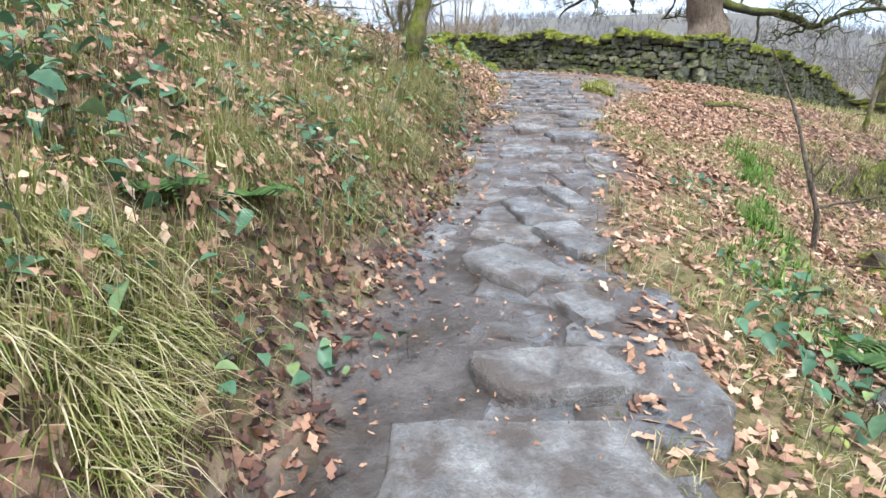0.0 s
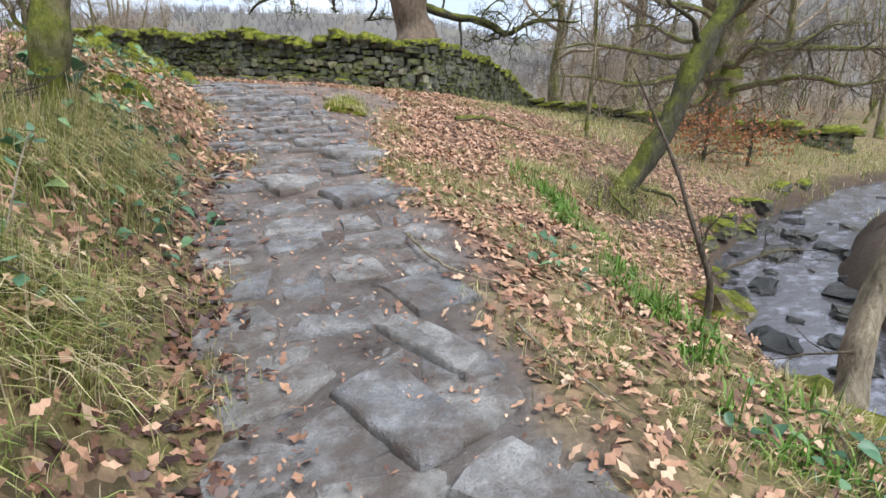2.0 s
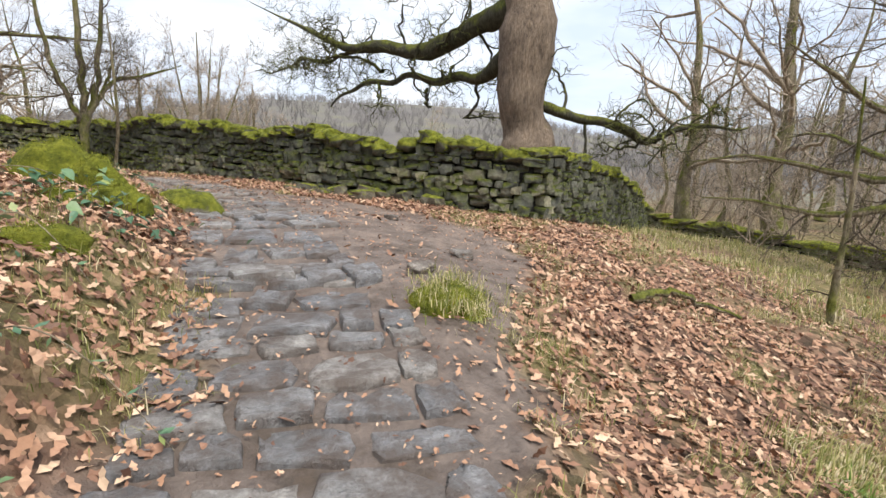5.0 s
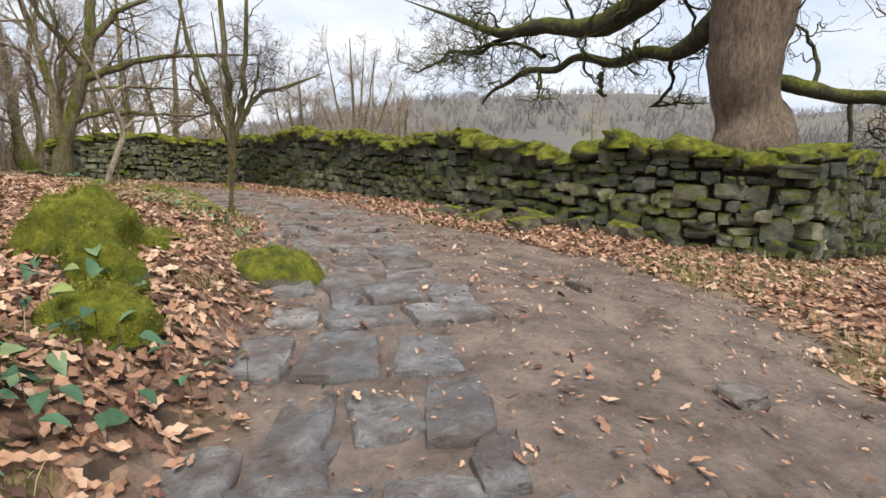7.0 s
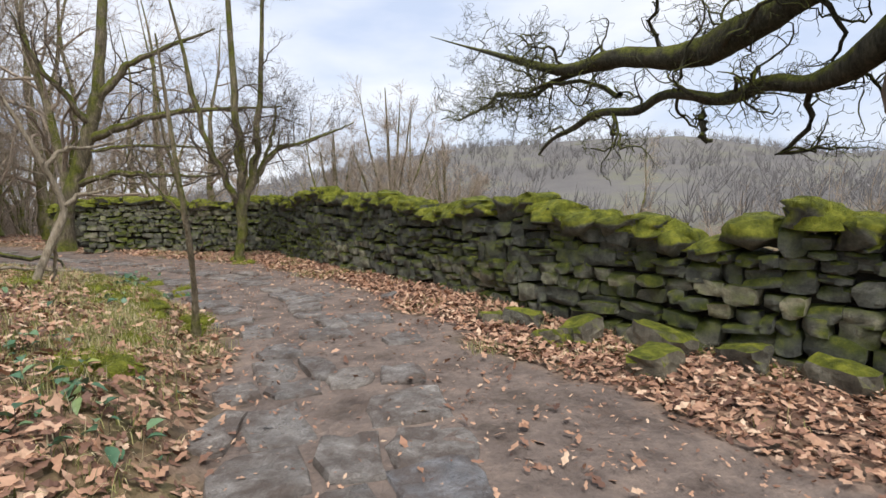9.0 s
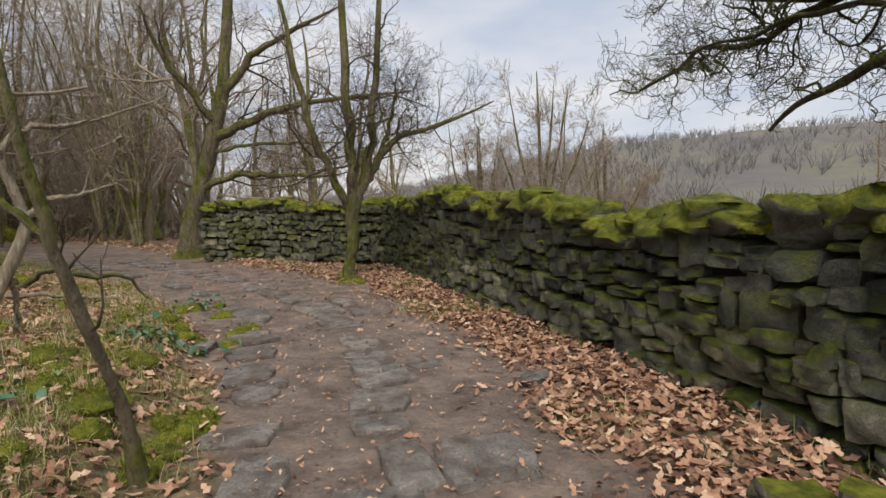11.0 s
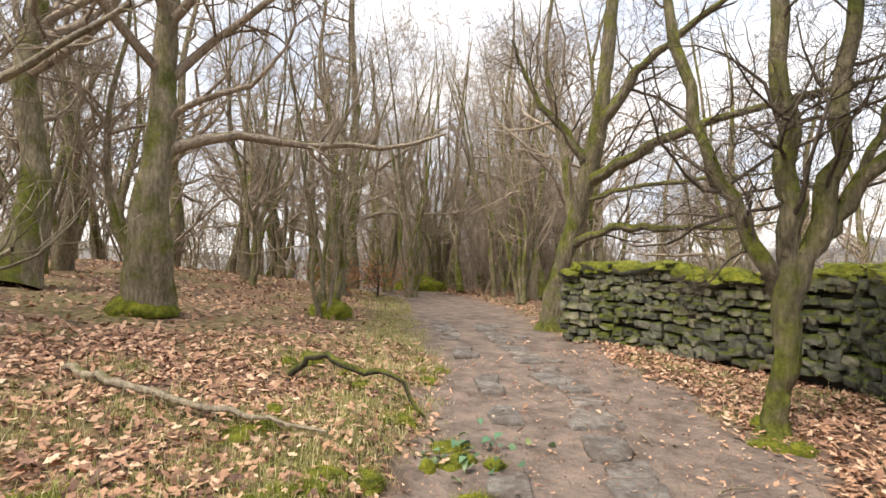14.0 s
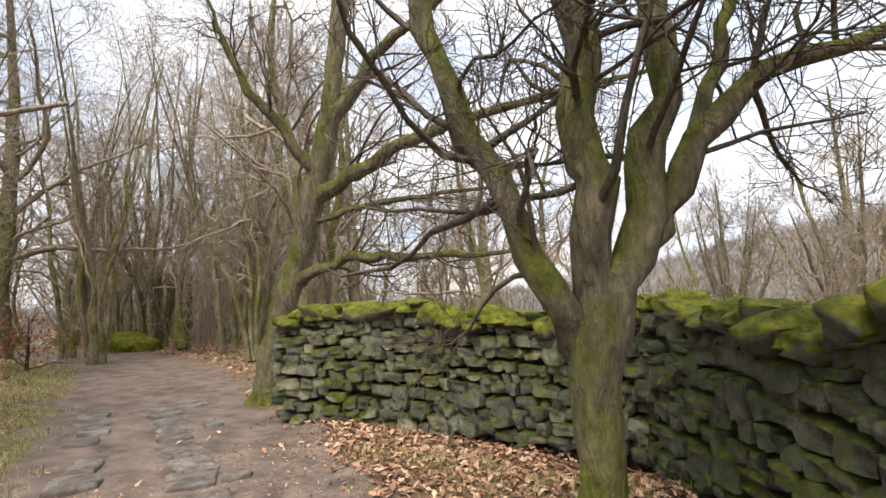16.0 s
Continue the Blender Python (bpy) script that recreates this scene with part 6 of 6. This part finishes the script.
stick("fallen_twig", "curved pale twig lying across the paving", [(1.55, 5.6, 0.05), (1.5, 5.25, 0.07), (1.55, 4.95, 0.06), (1.9, 4.75, 0.05)], 0.011, 1, M_PALE, 1)
stick("fallen_twig", "thin twig on leaves beside the paving", [(1.55, 4.4, 0.05), (1.5, 4.0, 0.06), (1.55, 3.6, 0.05)], 0.009, 2, M_PALE, 2)
stick("fallen_branch", "dead branch lying on the leaf slope", [(4.9, 10.3, 0.05), (5.3, 10.45, 0.14), (5.7, 10.4, 0.12), (6.2, 10.1, 0.06)], 0.05, 3, M_BARK, 2)
stick("fallen_branch", "long dead branch among the leaf litter", [(-5.2, 18.0, 0.06), (-4.4, 18.3, 0.1), (-3.7, 18.9, 0.12), (-3.2, 19.5, 0.08)], 0.035, 4, M_PALE, 5)
stick("arched_branch", "arched mossy dead branch on the woodland floor", [(-5.0, 19.8, 0.0), (-4.75, 20.0, 0.35), (-4.4, 20.3, 0.22), (-4.1, 20.5, 0.36), (-3.9, 20.7, 0.05)], 0.04, 5, M_LIMB, 3)
for i, (x, y) in enumerate([(0.2, 20.8), (-1.1, 21.6), (-0.2, 22.2), (-2.6, 22.0), (-1.6, 21.4), (0.9, 19.0), (-3.4, 23.0), (2.4, 3.2), (-0.2, 4.9), (0.3, 5.4)]):
    a = i * 1.9
    stick("fallen_twig", "small dry twig lying on the ground", [(x, y, 0.02), (x + 0.12 * math.cos(a), y + 0.12 * math.sin(a), 0.04), (x + 0.3 * math.cos(a), y + 0.3 * math.sin(a), 0.02)], 0.008, 20 + i, M_PALE, 1)


def beech_bush(x, y, seed):
    """A low shrub that has kept its copper leaves."""
    root = tree("beech_shrub", "low beech shrub keeping its copper winter leaves", [("trunk", [(x, y, at(x, y) - 0.1), (x + 0.05, y, at(x, y) + 0.5), (x, y, at(x, y) + 1.1)], [0.04, 0.03, 0.01])],
                [dict(count=14, length=1.1, k=6, lo=0.1, spread=(40, 90), lift=0.0, wiggle=0.25), dict(count=5, length=0.5, k=4)], seed, M_LIMB, M_TWIG)
    rng = np.random.default_rng(seed)
    n = 420
    c = rng.normal(size=(n, 3)) * np.array([0.55, 0.55, 0.28]) + np.array([0, 0, 0.75])
    a, b = rng.normal(size=(n, 3)), rng.normal(size=(n, 3))
    a /= np.linalg.norm(a, axis=1, keepdims=True)
    b = np.cross(a, b)
    b /= np.linalg.norm(b, axis=1, keepdims=True)
    P = np.stack([c - a * 0.05, c + b * 0.022, c + a * 0.05, c - b * 0.022], 1).reshape(-1, 3)
    child("leaves", mesh_from("leaves", P, [np.arange(n * 4).reshape(n, 4)], M_BEECH, False), root, "copper-brown leaves")


for i, (x, y) in enumerate([(10.3, 9.2), (10.9, 9.6), (11.6, 9.0), (-14.5, 25.5), (-13.8, 24.0)]):
    beech_bush(x, y, 200 + i)


# ---- the paved path ----
path = tagged(new("paved_path"), "old path of worn gritstone slabs set in mud", "path", kind="structure")


def slab_mesh(seed, mat):
    """A worn slab, one metre each way before it is scaled: an angular outline, a slightly dished top and a broken rim."""
    rnd = random.Random(seed)
    corners = [(-0.5, -0.5), (0.0, -0.53), (0.5, -0.5), (0.53, 0.0), (0.5, 0.5), (0.0, 0.53), (-0.5, 0.5), (-0.53, 0.0)]
    corners = [(x * rnd.uniform(0.78, 1.08), y * rnd.uniform(0.78, 1.08)) for x, y in corners]
    if rnd.random() < 0.6:
        c = rnd.choice((0, 2, 4, 6))
        corners[c] = (corners[c][0] * 0.72, corners[c][1] * 0.8)
    ring = []
    for (ax, ay), (bx, by) in zip(corners, corners[1:] + corners[:1]):
        ring += [(ax, ay), ((ax + bx) / 2 + rnd.uniform(-0.02, 0.02), (ay + by) / 2 + rnd.uniform(-0.02, 0.02))]
    n = len(ring)
    vs = []
    for sc, z in ((1.0, -0.5), (1.0, 0.22), (0.99, 0.38), (0.95, 0.47), (0.84, 0.5), (0.5, 0.5)):
        for x, y in ring:
            wob = rnd.uniform(-0.06, 0.06) if z > 0.35 else 0
            vs.append((x * sc, y * sc, z + wob))
    vs.append((0, 0, 0.46))
    fs = [(r * n + i, r * n + (i + 1) % n, (r + 1) * n + (i + 1) % n, (r + 1) * n + i) for r in range(5) for i in range(n)]
    tri = [(5 * n + i, 5 * n + (i + 1) % n, 6 * n) for i in range(n)]
    me = mesh_from("paving_stone", vs, [fs, tri], mat)
    me.set_sharp_from_angle(angle=radians(48))
    return me


SLABS = [slab_mesh(i, M_PAVE) for i in range(24)]
TRODDEN = [slab_mesh(i + 40, M_MUDSTONE) for i in range(14)]


def track_at(s):
    x, y = np.interp(s, TRACK_LEN, TRACK[:, 0]), np.interp(s, TRACK_LEN, TRACK[:, 1])
    x2, y2 = np.interp(s + 0.3, TRACK_LEN, TRACK[:, 0]), np.interp(s + 0.3, TRACK_LEN, TRACK[:, 1])
    x1, y1 = np.interp(s - 0.3, TRACK_LEN, TRACK[:, 0]), np.interp(s - 0.3, TRACK_LEN, TRACK[:, 1])
    return x, y, math.atan2(y2 - y1, x2 - x1), np.interp(s, TRACK_LEN, TRACK_Z)


def slab(s, o, ln, wd, thick, lift, turn, tilt, rnd, flat=1.0, shapes=SLABS):
    x, y, a, z = track_at(s)
    px, py = x + math.sin(a) * o, y - math.cos(a) * o
    ob = new("paving_stone", rnd.choice(shapes))
    ob.parent = path
    grade = (track_at(s + 0.4)[3] - track_at(s - 0.4)[3]) / 0.8 * flat
    ob.matrix_local = Matrix.Translation((px, py, z + lift - thick / 2)) @ Euler((0, -math.atan(grade) * 0.9 + tilt, a + turn)).to_matrix().to_4x4() @ Euler((rnd.uniform(-0.05, 0.05), 0, 0)).to_matrix().to_4x4() @ Matrix.Diagonal((ln, wd, thick, 1))


def slab_at(x, y, across, along, turn, lift, shape, thick=0.2):
    """A slab that stands out from the rest, at its own place."""
    d, s2 = near_line(np.array([x]), np.array([y]), TRACK)
    z = float(np.interp(s2[0], TRACK_LEN, TRACK_Z))
    ob = new("paving_stone", SLABS[shape])
    ob.parent = path
    ob.matrix_local = pose(x, y, z + lift - thick / 2, 4.5, 0, turn) @ Matrix.Diagonal((across, along, thick, 1))


for place_xy in [(0.35, 1.22, 0.98, 0.95, 4, 0.05, 0), (0.54, 1.94, 0.66, 0.36, 6, 0.09, 1), (0.5, 3.03, 0.42, 0.62, 38, 0.07, 2), (0.97, 3.5, 0.36, 0.6, 20, 0.06, 3), (0.8, 2.54, 0.26, 0.36, 30, 0.05, 4), (0.77, 4.17, 0.36, 0.6, 15, 0.05, 5), (1.1, 4.5, 0.22, 0.6, 18, 0.05, 6),
                 (1.68, 6.54, 0.8, 0.42, 8, 0.05, 7), (1.15, 7.04, 0.48, 0.46, 12, 0.045, 8), (2.0, 7.6, 0.52, 0.6, 25, 0.06, 9), (1.55, 10.42, 0.42, 0.32, 0, 0.07, 10), (1.96, 10.33, 0.3, 0.33, 3, 0.07, 11), (2.27, 10.28, 0.3, 0.36, 8, 0.07, 12)]:
    slab_at(*place_xy)
sr = random.Random(12)
START = TRACK_LEN[1] + 4.0
# great slabs at the foot, seen first; then coursed paving up the slope; then two lines of slabs through the mud
s = START - 0.6
while s < START + 17.6:
    rel = s - START
    depth = sr.uniform(0.3, 0.58) if rel > 1.5 else 0.6
    if 5.5 < rel < 11:
        depth = sr.uniform(0.22, 0.36)
    w0 = float(half_width(np.array(along_y(s))))
    shift = 0.28 if rel < 3 else (-0.05 if rel < 9 else (-0.12 if rel < 13 else (-0.05 if rel < 16 else 0.25)))
    lo, hi = -w0 + 0.12 + shift, w0 - 0.08 + shift
    if rel < 3.2:
        lo += 0.62 - 0.12 * rel
    if rel > 10:
        hi -= 0.28
    o = lo + sr.uniform(-0.08, 0.08)
    while o < hi - 0.12:
        wd = sr.uniform(0.24, 0.62) * (1.2 if rel < 5 else (1.0 if rel < 8 else 0.9))
        if o + wd > hi + 0.12:
            wd = max(0.2, hi - o)
        if sr.random() > (0.04 if rel < 13 else (0.16 if rel < 16 else 0.3)):
            slab(s + sr.uniform(-0.05, 0.05), o + wd / 2, depth * sr.uniform(0.9, 1.08), wd * sr.uniform(0.9, 1.0), 0.2, (sr.uniform(0.0, 0.022) if rel < 5.5 else (sr.uniform(-0.005, 0.02) if rel < 8 else sr.uniform(0.015, 0.045))), sr.uniform(-0.3, 0.3) * (1.2 if rel < 5 else 0.7), sr.uniform(-0.015, 0.03 if rel < 5.5 else 0.06), sr, 0.55 if 5 < rel < 8 else (0.45 if rel < 11.5 else 0.9), SLABS if rel < 13.5 + sr.uniform(-1, 1) else TRODDEN)
        o += wd + 0.005
    s += depth
while s < START + 31:
    depth = sr.uniform(0.22, 0.6)
    for o, p, wide in ((-0.6, 0.75, 0.34), (0.25, 0.92, 0.4), (0.62, 0.2, 0.26)):
        if sr.random() < p:
            slab(s, o + sr.uniform(-0.06, 0.06), depth * sr.uniform(0.9, 1.05), wide * sr.uniform(0.8, 1.2), 0.14, sr.uniform(0.018, 0.05), sr.uniform(-0.2, 0.2), sr.uniform(-0.02, 0.05), sr, 0.8, TRODDEN)
    s += depth + 0.02
